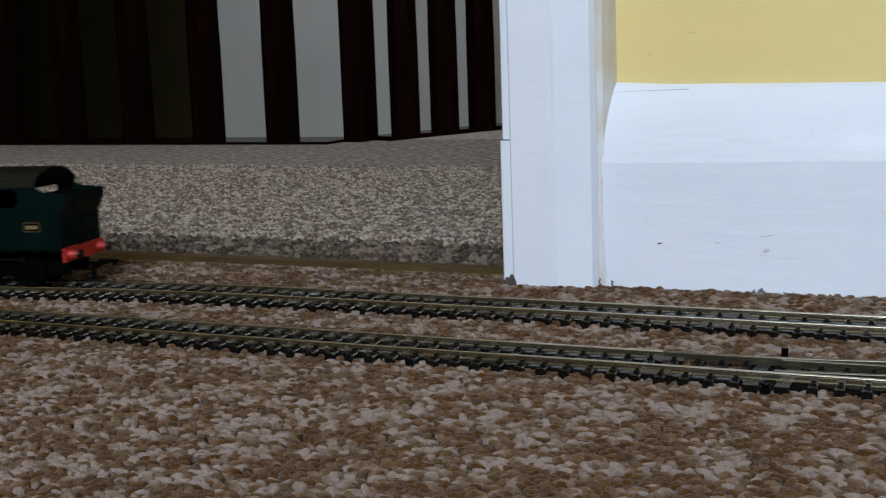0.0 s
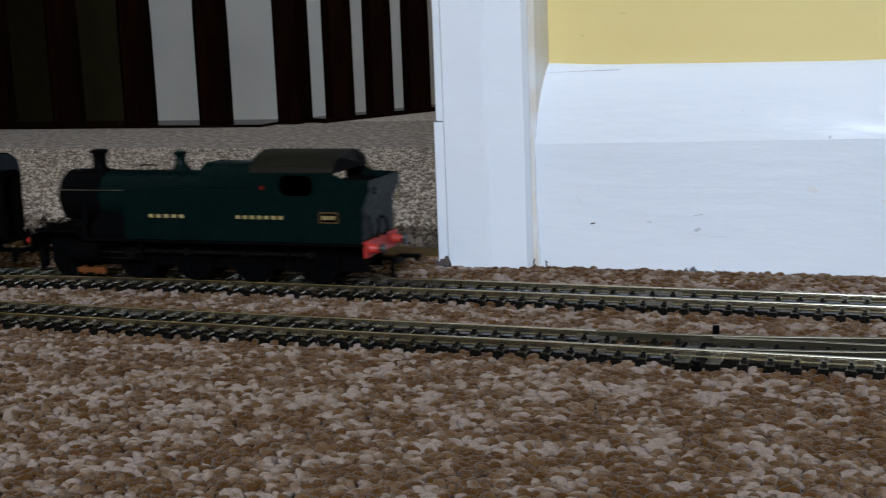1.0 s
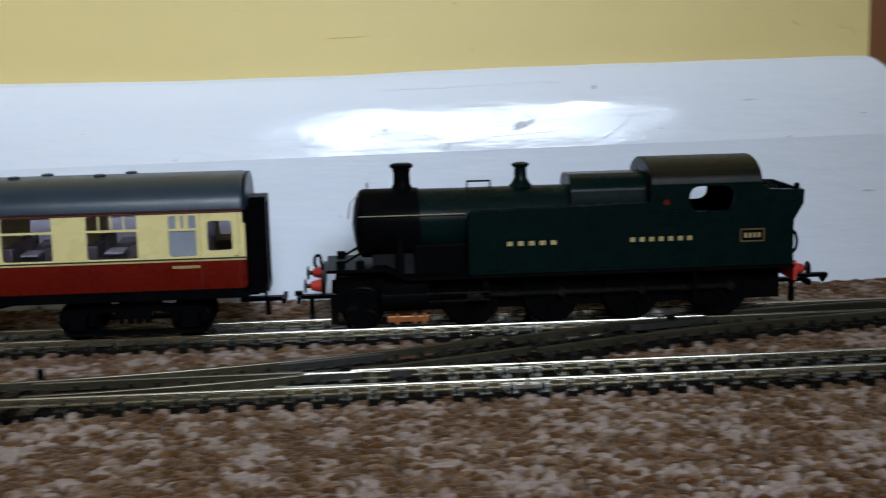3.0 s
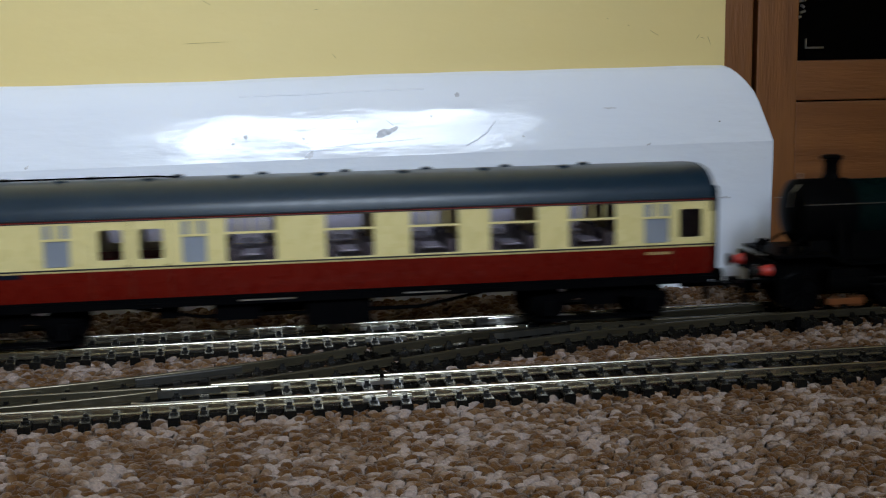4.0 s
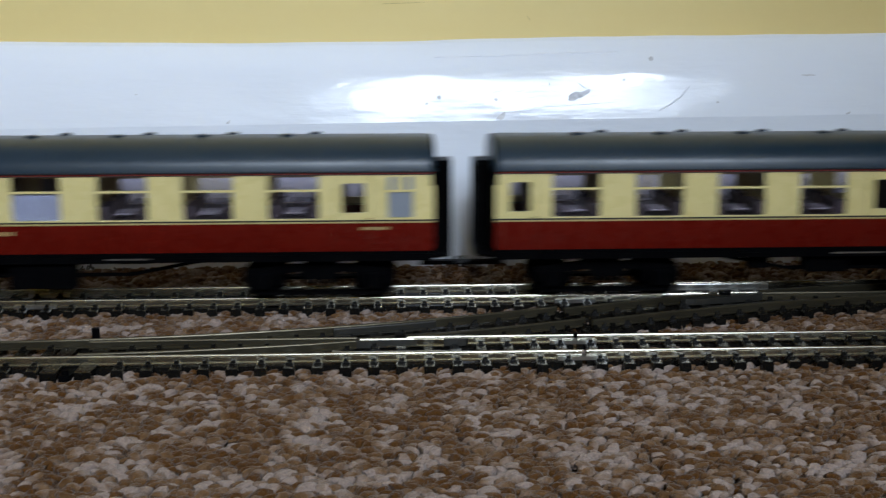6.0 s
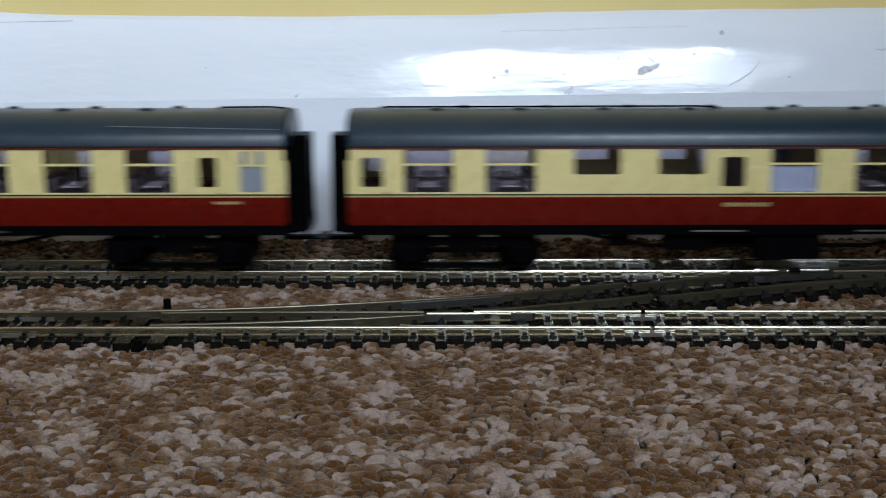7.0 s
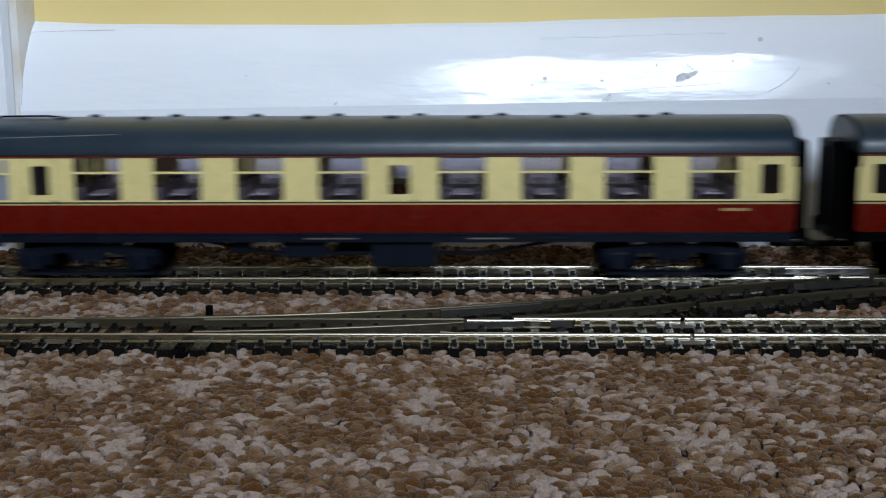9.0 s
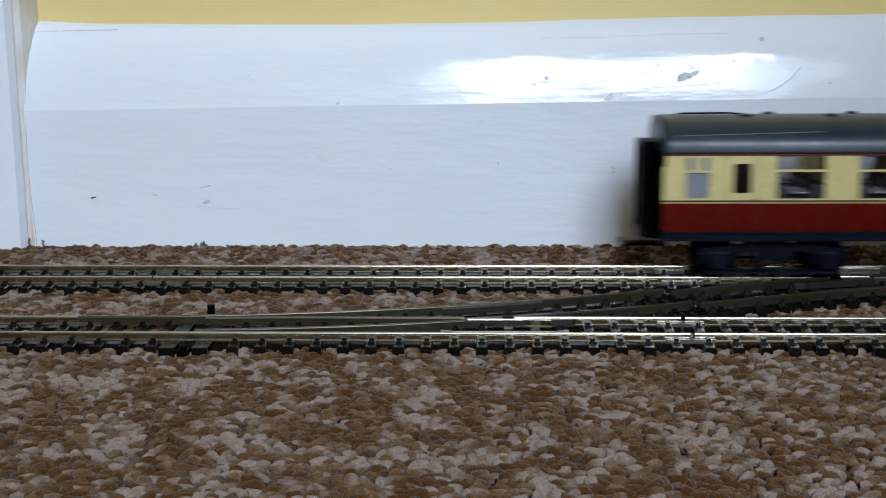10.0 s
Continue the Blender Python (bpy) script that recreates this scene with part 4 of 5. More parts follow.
def coach(label, windows, under, rod=None, seam=None):
    """A coach with its openings: windows are (start, end, kind) in metres from the trailing end."""
    c = thing("railway_coach", label, "model coach", "coaches of the train")
    ease = {NARROW: 0.0009, WIDE: 0.0004}
    x_of = [(a - LEN / 2 - ease.get(k, 0.0), b - LEN / 2 + ease.get(k, 0.0), k) for a, b, k in sorted(windows)]
    for sgn in (-1, 1):
        bm = bmesh.new()
        panel(bm, -LEN / 2, LEN / 2, Z_SOLE, Z_WAIST, sgn)
        part("lower_side", bm, CRIMSON, c, "crimson lower side")
        bm = bmesh.new()
        x = -LEN / 2
        for a, b, k in x_of:
            z0, z1 = SIZES[k]
            panel(bm, x, a, Z_WAIST, Z_CANT, sgn)
            panel(bm, a, b, Z_WAIST, z0, sgn)
            panel(bm, a, b, z1, Z_CANT, sgn)
            r = 0.0007                                   # rounded corners
            for xa, sx in ((a, 1), (b, -1)):
                for za, sz in ((z0, 1), (z1, -1)):
                    y = side_y(za)
                    vs = [(xa, za), (xa + sx * r, za), (xa + sx * r * 0.3, za + sz * r * 0.3), (xa, za + sz * r)]
                    f, bk = [bm.verts.new((p, sgn * y, q)) for p, q in vs], [bm.verts.new((p, sgn * (y - 0.0008), q)) for p, q in vs]
                    bm.faces.new(f)
                    bm.faces.new(bk)
                    for i in range(4):
                        bm.faces.new((f[i], f[(i + 1) % 4], bk[(i + 1) % 4], bk[i]))
            x = b
        panel(bm, x, LEN / 2, Z_WAIST, Z_CANT, sgn)
        part("upper_side", bm, CREAM, c, "cream upper side")
        for z, w, mat, text in ((Z_WAIST + 0.0001, 0.0005, LINE_BLACK, "black line"), (Z_WAIST - 0.0004, 0.0004, GOLD, "yellow line"), (Z_CANT - 0.0003, 0.0003, LINE_BLACK, "black line"), (Z_CANT + 0.00005, 0.00040, RED, "orange-red line")):
            bm = bmesh.new()
            panel(bm, -LEN / 2, LEN / 2, z, z + w, sgn, 0.00008)
            part("lining", bm, mat, c, text)
        for k, (a, b, kind) in enumerate(x_of):
            z0, z1 = SIZES[kind]
            zc = (z0 + z1) / 2
            bm = bmesh.new()
            y = side_y(zc) - 0.00055
            box(bm, a + 0.0001, b - 0.0001, sgn * y - 0.00012, sgn * y + 0.00012, z0 + 0.0001, z1 - 0.0001)
            pane = part("window_pane", bm, FROSTED if kind == FROST else PANE, c, "frosted pane" if kind == FROST else "clear pane")
            pane.visible_shadow = kind == FROST
            if kind == GALLEY:                           # the lower light is obscured from within
                bm = bmesh.new()
                y = side_y(zc) - 0.0012
                box(bm, a, b, sgn * y - 0.0002, sgn * y + 0.0002, z0, z0 + (z1 - z0) * 0.64)
                part("obscured_light", bm, FROSTED, pane, "obscured blue-grey lower light")
            if kind in (WIDE, DOORWIN, FROST, GALLEY):
                bm = bmesh.new()
                zb = z0 + (z1 - z0) * 0.655
                y = side_y(zb)
                yo = sorted((sgn * (y - 0.0006), sgn * (y + 0.00008)))
                box(bm, a, b, yo[0], yo[1], zb - 0.00033, zb + 0.00033)
                if kind == WIDE and k % 2 == 0 or kind == FROST:
                    for q in ((0.25, 0.5, 0.75) if kind == WIDE else (0.36, 0.64)):
                        xx = a + (b - a) * q
                        wd = 0.00022 if kind == WIDE else 0.0007
                        box(bm, xx - wd, xx + wd, yo[0], yo[1], zb, z1)
                part("glazing_bar", bm, CREAM, pane)
            if kind == NARROW:                           # a door: its outline and handle
                bm = bmesh.new()
                for xx in (a - 0.0022, b + 0.0020):
                    panel(bm, xx - 0.00005, xx + 0.00005, Z_SOLE + 0.0006, Z_CANT - 0.0006, sgn, 0.00006)
                part("door_edge", bm, material("door_gap_brown", (0.07, 0.035, 0.015), 0.6, scale=300) if "door_gap_brown" not in bpy.data.materials else bpy.data.materials["door_gap_brown"], c, "thin door gap")
                bm = bmesh.new()
                y = sgn * (side_y(0.0262) + 0.0003)
                tube(bm, (b + 0.0006, y, 0.0262), (b + 0.0016, y, 0.0262), 0.0002, 6)
                part("door_handle", bm, BRASS, c)
        bm = bmesh.new()                                 # number on the side, as plain bars
        xs = LEN / 2 - 0.018
        for k in range(7):
            y = side_y(0.0232)
            yo = sorted((sgn * (y - 0.0002), sgn * (y + 0.00006)))
            box(bm, xs - 0.004 + 0.0012 * k, xs - 0.0032 + 0.0012 * k, yo[0], yo[1], 0.0227, 0.0236)
        part("side_number", bm, GOLD, c, "small gold number as bars")
    # roof
    bm = bmesh.new()
    outline = []
    n = 18
    for i in range(n + 1):
        a = math.pi * i / n
        u = math.cos(a)
        outline.append((math.copysign(abs(u) ** 0.8, u) * (HALF + 0.0002), Z_CANT + 0.0006 + (Z_ROOF - Z_CANT - 0.0006) * math.sin(a) ** 0.85))
    rings = []
    for x, k in ((-LEN / 2 - 0.0004, 0.90), (-LEN / 2 + 0.0002, 0.965), (-LEN / 2 + 0.0018, 1.0), (LEN / 2 - 0.0018, 1.0), (LEN / 2 - 0.0002, 0.965), (LEN / 2 + 0.0004, 0.90)):
        rings.append([bm.verts.new((x, p * (0.5 + 0.5 * k) if k < 1 else p, Z_CANT + 0.0006 + (q - Z_CANT - 0.0006) * k)) for p, q in outline])
    for a, b in zip(rings, rings[1:]):
        for j in range(n):
            bm.faces.new((a[j], a[j + 1], b[j + 1], b[j]))
        bm.faces.new((a[0], a[n], b[n], b[0]))
    bm.faces.new(rings[0])
    bm.faces.new(rings[-1])
    roof = part("roof", bm, ROOF_GREY, c, "dark grey curved roof", smooth=40)
    bm = bmesh.new()
    for sgn in (-1, 1):
        y = sgn * (HALF + 0.0002)
        box(bm, -LEN / 2, LEN / 2, min(y, y + sgn * 0.0003), max(y, y + sgn * 0.0003), Z_CANT + 0.00055, Z_CANT + 0.0010)
    part("gutter", bm, material("gutter_blue_grey", (0.006, 0.007, 0.012), 0.4, scale=200) if "gutter_blue_grey" not in bpy.data.materials else bpy.data.materials["gutter_blue_grey"], roof)
    vb = bmesh.new()
    turned(vb, [(0.0012, -0.0012), (0.0012, 0.0001), (0.0019, 0.0002), (0.0019, 0.0007), (0.0012, 0.0009)], (0, 0, 0), "Z", 12)
    vent = mesh_of("ventilator", vb, ROOF_GREY, 40)
    for x in np.linspace(0.027, LEN - 0.045, 8):
        for dx, y in ((0.0, -0.0025), (0.0085, 0.0045)):
            piece("ventilator", vent, roof, pose(x + dx - LEN / 2, y, Z_ROOF - 0.0003 - 0.03 * y * y / 0.018))
    if rod:
        bm = bmesh.new()
        pts = [(rod[0], Z_ROOF - 0.0035), (rod[0] + 0.006, Z_ROOF + 0.0006), (rod[1] - 0.006, Z_ROOF + 0.0007), (rod[1], Z_ROOF + 0.0002)]
        for p, q in zip(pts, pts[1:]):
            tube(bm, (p[0] - LEN / 2, -0.001, p[1]), (q[0] - LEN / 2, -0.001, q[1]), 0.00028, 6)
        part("roof_pipe", bm, BLACK_PAINT, roof, "thin black pipe along the roof")
    if seam:
        bm = tube(bmesh.new(), (seam[0] - LEN / 2, -0.01625, 0.0452), (seam[1] - LEN / 2, -0.01555, 0.0463), 0.00014, 6)
        part("roof_scratch", bm, TABLE, roof, "thin pale scratch along the roof")
    # ends, gangways, steps
    for sgn in (-1, 1):
        x = sgn * LEN / 2
        e = bmesh.new()
        prism(e, [(-HALF + 0.0008, Z_SOLE), (HALF - 0.0008, Z_SOLE)] + [(p * 0.985, q - 0.0002) for p, q in outline], min(x - sgn * 0.0007, x + sgn * 0.0002), max(x - sgn * 0.0007, x + sgn * 0.0002), "X")
        part("end_panel", e, BLACK_PAINT, c, "black end panel")
        bm = bmesh.new()
        rings = []
        for k in range(11):                              # pleats
            o = 0.0004 if k % 2 else 0.0
            xx = x + sgn * (0.0003 + 0.00055 * k)
            outer = [(-0.0068 + o, 0.0125 + o), (0.0068 - o, 0.0125 + o), (0.0068 - o, 0.0410 - o), (0.0056 - o, 0.0425 - o), (-0.0056 + o, 0.0425 - o), (-0.0068 + o, 0.0410 - o)]
            hole = [(u * 0.66, 0.0275 + (v - 0.0275) * 0.88) for u, v in outer]
            rings.append([[bm.verts.new((xx, u, v)) for u, v in q] for q in (outer, hole)])
        for p, q in zip(rings, rings[1:]):
            for side in (0, 1):
                for j in range(6):
                    bm.faces.new((p[side][j], p[side][(j + 1) % 6], q[side][(j + 1) % 6], q[side][j]))
        for r in (rings[0], rings[-1]):
            for j in range(6):
                bm.faces.new((r[0][j], r[0][(j + 1) % 6], r[1][(j + 1) % 6], r[1][j]))
        part("gangway", bm, BLACK_PAINT, c, "black bellows gangway")
        for y in (-0.0110, 0.0110):
            bm = bmesh.new()
            turned(bm, [(0.0012, 0), (0.0012, 0.003), (0.0008, 0.0032), (0.0008, 0.0045), (0.0026, 0.0047), (0.0024, 0.0054)], (0, 0, 0), "X", 14)
            bmesh.ops.rotate(bm, verts=bm.verts, cent=(0, 0, 0), matrix=Matrix.Rotation(0 if sgn > 0 else math.pi, 3, "Z"))
            bmesh.ops.translate(bm, verts=bm.verts, vec=(x, y, 0.0138))
            part("buffer", bm, UNDER_BLACK, c, smooth=40)
        bm = bmesh.new()
        xa, xb = sorted((x - sgn * 0.004, x + sgn * 0.0105))
        box(bm, xa, xb, -0.0015, 0.0015, 0.0085, 0.0098)
        box(bm, *sorted((x + sgn * 0.0095, x + sgn * 0.0108)), -0.006, 0.006, 0.0085, 0.0100)
        box(bm, *sorted((x + sgn * 0.004, x + sgn * 0.0055)), -0.001, 0.001, 0.004, 0.0088)
        part("coupling", bm, BLACK_PAINT, c, "black hook coupling")
    # underframe
    for sgn in (-1, 1):
        bm = bmesh.new()
        y = sgn * 0.0160
        box(bm, -LEN / 2 + 0.0006, LEN / 2 - 0.0006, min(y, y + sgn * 0.0012), max(y, y + sgn * 0.0012), 0.0130, 0.0151)
        part("solebar", bm, under, c)
    bm = bmesh.new()
    box(bm, -LEN / 2 + 0.001, LEN / 2 - 0.001, -0.0170, 0.0170, 0.0152, 0.0160)
    for x in (-LEN / 2 + 0.0008, LEN / 2 - 0.0008):
        box(bm, x - 0.0006, x + 0.0006, -0.0160, 0.0160, 0.0115, 0.0152)
    part("floor_pan", bm, under, c)
    bm = bmesh.new()
    for sgn in (-1, 1):
        y = sgn * 0.0100
        for p, q in (((-0.062, 0.0135), (-0.034, 0.0082)), ((-0.034, 0.0082), (0.034, 0.0082)), ((0.034, 0.0082), (0.062, 0.0135))):
            tube(bm, (p[0], y, p[1]), (q[0], y, q[1]), 0.0006, 6)
    part("truss_rod", bm, under, c)
    for x0, x1, y, z0 in ((-0.002, 0.018, -0.0148, 0.0048), (-0.030, -0.016, -0.0140, 0.0075), (-0.0465, -0.040, -0.0120, 0.0085), (-0.016, 0.006, 0.0088, 0.0048), (0.026, 0.036, 0.0095, 0.0075)):
        bm = bmesh.new()
        box(bm, x0, x1, y, y + 0.006, z0, 0.0136, 0.0004)
        part("battery_box", bm, under, c)
    for x, w in ((-0.052, 0.006), (-0.022, 0.016), (0.028, 0.013), (0.05, 0.009)):
        bm = bmesh.new()
        y = -0.0176
        box(bm, x, x + w, y, y + 0.0014, 0.0140, 0.0144)
        part("step_board", bm, STEEL if w > 0.01 else under, c, "bright edged step board" if w > 0.01 else "")
    bm = bmesh.new()
    box(bm, -LEN / 2 + 0.001, LEN / 2 - 0.001, -0.0165, 0.0165, 0.0168, 0.0180)
    part("inner_floor", bm, INNER, c)
    # seats and partitions
    for a, b, kind in x_of:
        if kind != WIDE:
            continue
        mid = (a + b) / 2
        for dx in (-0.0078, 0.0046):
            bm = bmesh.new()
            for ya, yb in ((-0.0160, -0.0035), (0.0035, 0.0160)):
                box(bm, mid + dx, mid + dx + 0.0032, ya, yb, 0.0180, 0.0302, 0.0005)
            part("seat_back", bm, SEAT_FABRIC, c)
        bm = bmesh.new()
        for ya, yb in ((-0.0160, -0.0035), (0.0035, 0.0160)):
            box(bm, mid - 0.0048, mid + 0.0048, ya, yb, 0.0180, 0.0262, 0.0005)
        part("seat_cushion", bm, SEAT_FABRIC, c)
        bm = bmesh.new()
        for ya, yb in ((-0.0160, -0.006), (0.006, 0.0160)):
            box(bm, mid - 0.0026, mid + 0.0026, ya, yb, 0.0276, 0.0281)
        part("table", bm, TABLE, c, "grey table")
    for a, b, kind in x_of:
        if kind == NARROW:
            bm = bmesh.new()
            box(bm, b + 0.0005, b + 0.0013, -0.0166, 0.0166, 0.0180, 0.0400)
            part("partition", bm, INNER, c)
        if kind == FROST:
            bm = bmesh.new()
            box(bm, a - 0.002, b + 0.002, -0.0155, 0.0155, 0.0180, 0.0392)
            part("toilet_cubicle", bm, FROSTED, c)
    # bogies
    for sgn in (-1, 1):
        bg = bmesh.new()
        for y in (-0.0118, 0.0118):
            o = 0.0008
            prism(bg, [(-0.0228, 0.0078), (-0.0212, 0.0072), (-0.0120, 0.0082), (-0.0062, 0.0090), (-0.0050, 0.0066), (0.0050, 0.0066), (0.0062, 0.0090), (0.0120, 0.0082), (0.0212, 0.0072), (0.0228, 0.0078), (0.0220, 0.0098), (0.0090, 0.0112), (-0.0090, 0.0112), (-0.0220, 0.0098)], y - o, y + o, "Y")
            for x in (-0.017, 0.017):
                box(bg, x - 0.0026, x + 0.0026, y - 0.0018, y + 0.0018, 0.0036, 0.0088, 0.0004)
                for q in (-0.0044, 0.0044):
                    tube(bg, (x + q, y, 0.0050), (x + q, y, 0.0095), 0.0012, 8)
            for k in range(4):
                tube(bg, (-0.004 + 0.0027 * k, y, 0.0052), (-0.004 + 0.0027 * k, y, 0.0105), 0.0009, 7)
            box(bg, -0.0205, 0.0205, y - 0.0022, y + 0.0022, 0.0020, 0.0028)
        box(bg, -0.0045, 0.0045, -0.0118, 0.0118, 0.0085, 0.0135)
        bogie = part("bogie", bg, under, c)
        bogie.location = (sgn * 0.0915, 0, 0)
        for x in (-0.017, 0.017):
            wheelset(bogie, pose(x, 0, 0.0061), 0.0060, UNDER_BLACK)
    return c


def mirrored(ws):
    return [(LEN - b, LEN - a, k) for a, b, k in ws]


def mm(rows):
    return [(a / 1000, b / 1000, k) for a, b, k in rows]


LAST_WINDOWS = mm([(6.8, 13.9, FROST), (21.9, 25.6, NARROW), (34.6, 48.2, WIDE), (59.2, 73.0, WIDE), (84.6, 98.2, WIDE), (109.8, 123.4, WIDE), (131.8, 136.4, NARROW),
                   (146.4, 160.0, WIDE), (171.6, 185.4, WIDE), (196.8, 210.6, WIDE), (222.4, 236.2, WIDE), (244.2, 248.6, NARROW)])
OPEN_WINDOWS = mirrored(LAST_WINDOWS)
BRAKE_WINDOWS = mm([(8.5, 17.0, DOORWIN), (27.0, 31.8, NARROW), (49.0, 56.4, FROST), (65.5, 70.6, NARROW), (77.2, 82.2, NARROW), (88.6, 95.8, FROST),
                    (102.0, 116.0, WIDE), (131.6, 145.4, WIDE), (157.4, 171.4, WIDE), (182.2, 196.2, WIDE), (207.2, 221.4, WIDE), (231.2, 239.4, FROST), (243.6, 249.2, NARROW)])
BUFFET_WINDOWS = mm([(5.0, 9.8, NARROW), (17.4, 31.6, WIDE), (42.2, 56.6, WIDE), (68.5, 82.5, SMALL), (94.0, 108.0, SMALL), (114.0, 119.2, NARROW),
                     (127.8, 142.2, GALLEY), (153.6, 167.6, WIDE), (179.0, 193.0, WIDE), (204.4, 218.8, WIDE), (227.0, 232.2, NARROW), (240.0, 247.6, FROST)])


def locomotive():
    l = thing("tank_locomotive", "dark green model tank locomotive running bunker first", "model locomotive")
    # frames and running plate
    bm = bmesh.new()
    for y in (-0.0066, 0.0066):
        box(bm, -0.072, 0.070, y - 0.0005, y + 0.0005, 0.0050, 0.0165)
    box(bm, -0.060, 0.066, -0.0066, 0.0066, 0.0085, 0.0120)
    part("frames", bm, BLACK_PAINT, l)
    bm = bmesh.new()
    box(bm, -0.0505, 0.0722, -0.0158, 0.0158, 0.0160, 0.0170)
    prism(bm, [(-0.0505, 0.0170), (-0.0505, 0.0160), (-0.056, 0.0188), (-0.0745, 0.0188), (-0.0745, 0.0198), (-0.0555, 0.0198)], -0.0140, 0.0140, "Y")
    part("running_plate", bm, BLACK_PAINT, l)
    # boiler and smokebox
    zc, r = 0.0322, 0.0105
    bm = bmesh.new()
    turned(bm, [(r, -0.0455), (r, -0.0448), (r - 0.0001, -0.030), (r, -0.0295), (r, 0.006)], (0, 0, zc), "X", 36)
    part("boiler", bm, LOCO_GREEN, l, smooth=40)
    bm = bmesh.new()
    turned(bm, [(0.0004, -0.0660), (0.005, -0.0655), (0.0088, -0.0646), (0.0100, -0.0638), (0.0107, -0.0632), (0.0109, -0.0622), (0.0109, -0.0450)], (0, 0, zc), "X", 36)
    part("smokebox", bm, BLACK_PAINT, l, "black smokebox", smooth=40)
    bm = bmesh.new()
    prism(bm, [(-0.0085, 0.0165), (-0.0060, 0.0230), (-0.0075, 0.0262), (0.0075, 0.0262), (0.0060, 0.0230), (0.0085, 0.0165)], -0.0600, -0.0455, "X")
    part("saddle", bm, BLACK_PAINT, l)
    bm = bmesh.new()
    for sgn in (-1, 1):
        tube(bm, (-0.0515, sgn * 0.0100, 0.0300), (-0.0515, sgn * 0.0118, 0.0170), 0.0013, 10)
    part("steam_pipe", bm, BLACK_PAINT, l)
    bm = bmesh.new()
    turned(bm, [(0.0042, 0.0000), (0.0034, 0.0012), (0.0027, 0.0025), (0.0026, 0.0060), (0.0030, 0.0074), (0.0037, 0.0078), (0.0037, 0.0086), (0.0029, 0.0090)], (-0.0500, 0, 0.0419), "Z", 20)
    part("chimney", bm, BLACK_PAINT, l, "black flared chimney", smooth=40)
    bm = bmesh.new()
    turned(bm, [(0.0042, 0.0), (0.0030, 0.0012), (0.0021, 0.0028), (0.0019, 0.0060), (0.0028, 0.0068), (0.0028, 0.0074), (0.0016, 0.0078)], (-0.0122, 0, 0.0424), "Z", 18)
    part("safety_valve", bm, LOCO_GREEN, l, "green safety valve cover", smooth=40)
    bm = bmesh.new()
    for x in (-0.0295, -0.0222):
        tube(bm, (x, -0.002, 0.0420), (x, -0.002, 0.0448), 0.0003, 6)
    tube(bm, (-0.0297, -0.002, 0.0448), (-0.0220, -0.002, 0.0448), 0.0003, 6)
    part("lifting_bar", bm, BLACK_PAINT, l)
    bm = bmesh.new()
    tube(bm, (-0.0610, 0, 0.0430), (-0.0610, 0, 0.0450), 0.0003, 6)
    pts = [(-0.0640, 0.0420), (-0.0665, 0.0395), (-0.0672, 0.0345)]
    for p, q in zip(pts, pts[1:]):
        tube(bm, (p[0], -0.006, p[1]), (q[0], -0.006, q[1]), 0.00022, 6)
    for y in (-0.0115, 0.0115):
        tube(bm, (-0.064, y * 0.96, zc + 0.0035), (-0.031, y * 0.96, zc + 0.0035), 0.0002, 6)
    part("handrail", bm, STEEL, l, "thin wire handrail")
    bm = bmesh.new()
    box(bm, -0.0470, -0.0285, -0.0090, 0.0090, 0.0166, 0.0262, 0.0008)
    part("boiler_cradle", bm, BLACK_PAINT, l)
    # firebox
    bm = bmesh.new()
    fb = [(-0.0110, 0.0300), (-0.0112, 0.0405), (-0.0098, 0.0440), (-0.0060, 0.0461), (0.0060, 0.0461), (0.0098, 0.0440), (0.0112, 0.0405), (0.0110, 0.0300)]
    prism(bm, fb, 0.0022, 0.0262, "X")
    bmesh.ops.bevel(bm, geom=[e for e in bm.edges if abs(e.verts[0].co.x - e.verts[1].co.x) > 0.01], offset=0.0008, segments=2, affect="EDGES")
    part("firebox", bm, LOCO_GREEN, l, smooth=40)
    # side tanks, with the cab sides and bunker as one sheet each side
    for sgn in (-1, 1):
        bm = bmesh.new()
        ya, yb = sorted((sgn * 0.0157, sgn * 0.0112))
        prism(bm, [(-0.0304, 0.0172), (-0.0304, 0.0352), (-0.0292, 0.0366), (0.0262, 0.0378), (0.0262, 0.0172)], ya, yb, "Y")
        part("side_tank", bm, LOCO_GREEN, l)
        bm = bmesh.new()
        for k in range(9):
            tube(bm, (-0.0300 + 0.0066 * k, sgn * 0.01572, 0.0181), (-0.0270 + 0.0066 * k, sgn * 0.01572, 0.0181), 0.0001, 4)
        box(bm, -0.0300, 0.0715, *sorted((sgn * 0.0156, sgn * 0.01585)), 0.0172, 0.0176)
        part("tank_beading", bm, LOCO_GREEN, l)
        # cab side with a round-cornered window opening
        bm = bmesh.new()
        wx0, wx1, wz0, wz1 = 0.0385, 0.0525, 0.0347, 0.0425
        ya, yb = sorted((sgn * 0.0157, sgn * 0.0150))
        box(bm, 0.0262, wx0, ya, yb, 0.0172, 0.0440)
        box(bm, wx1, 0.0592, ya, yb, 0.0172, 0.0440)
        box(bm, wx0, wx1, ya, yb, 0.0172, wz0)
        box(bm, wx0, wx1, ya, yb, wz1, 0.0440)
        for xa, sx in ((wx0, 1), (wx1, -1)):
            for za, sz in ((wz0, 1), (wz1, -1)):
                rr = 0.0032
                pts = [(xa, za)] + [(xa + sx * rr * (1 - math.sin(t)), za + sz * rr * (1 - math.cos(t))) for t in np.linspace(0, math.pi / 2, 6)]
                prism(bm, pts, ya, yb, "Y")
        part("cab_side", bm, LOCO_GREEN, l)
        bm = bmesh.new()
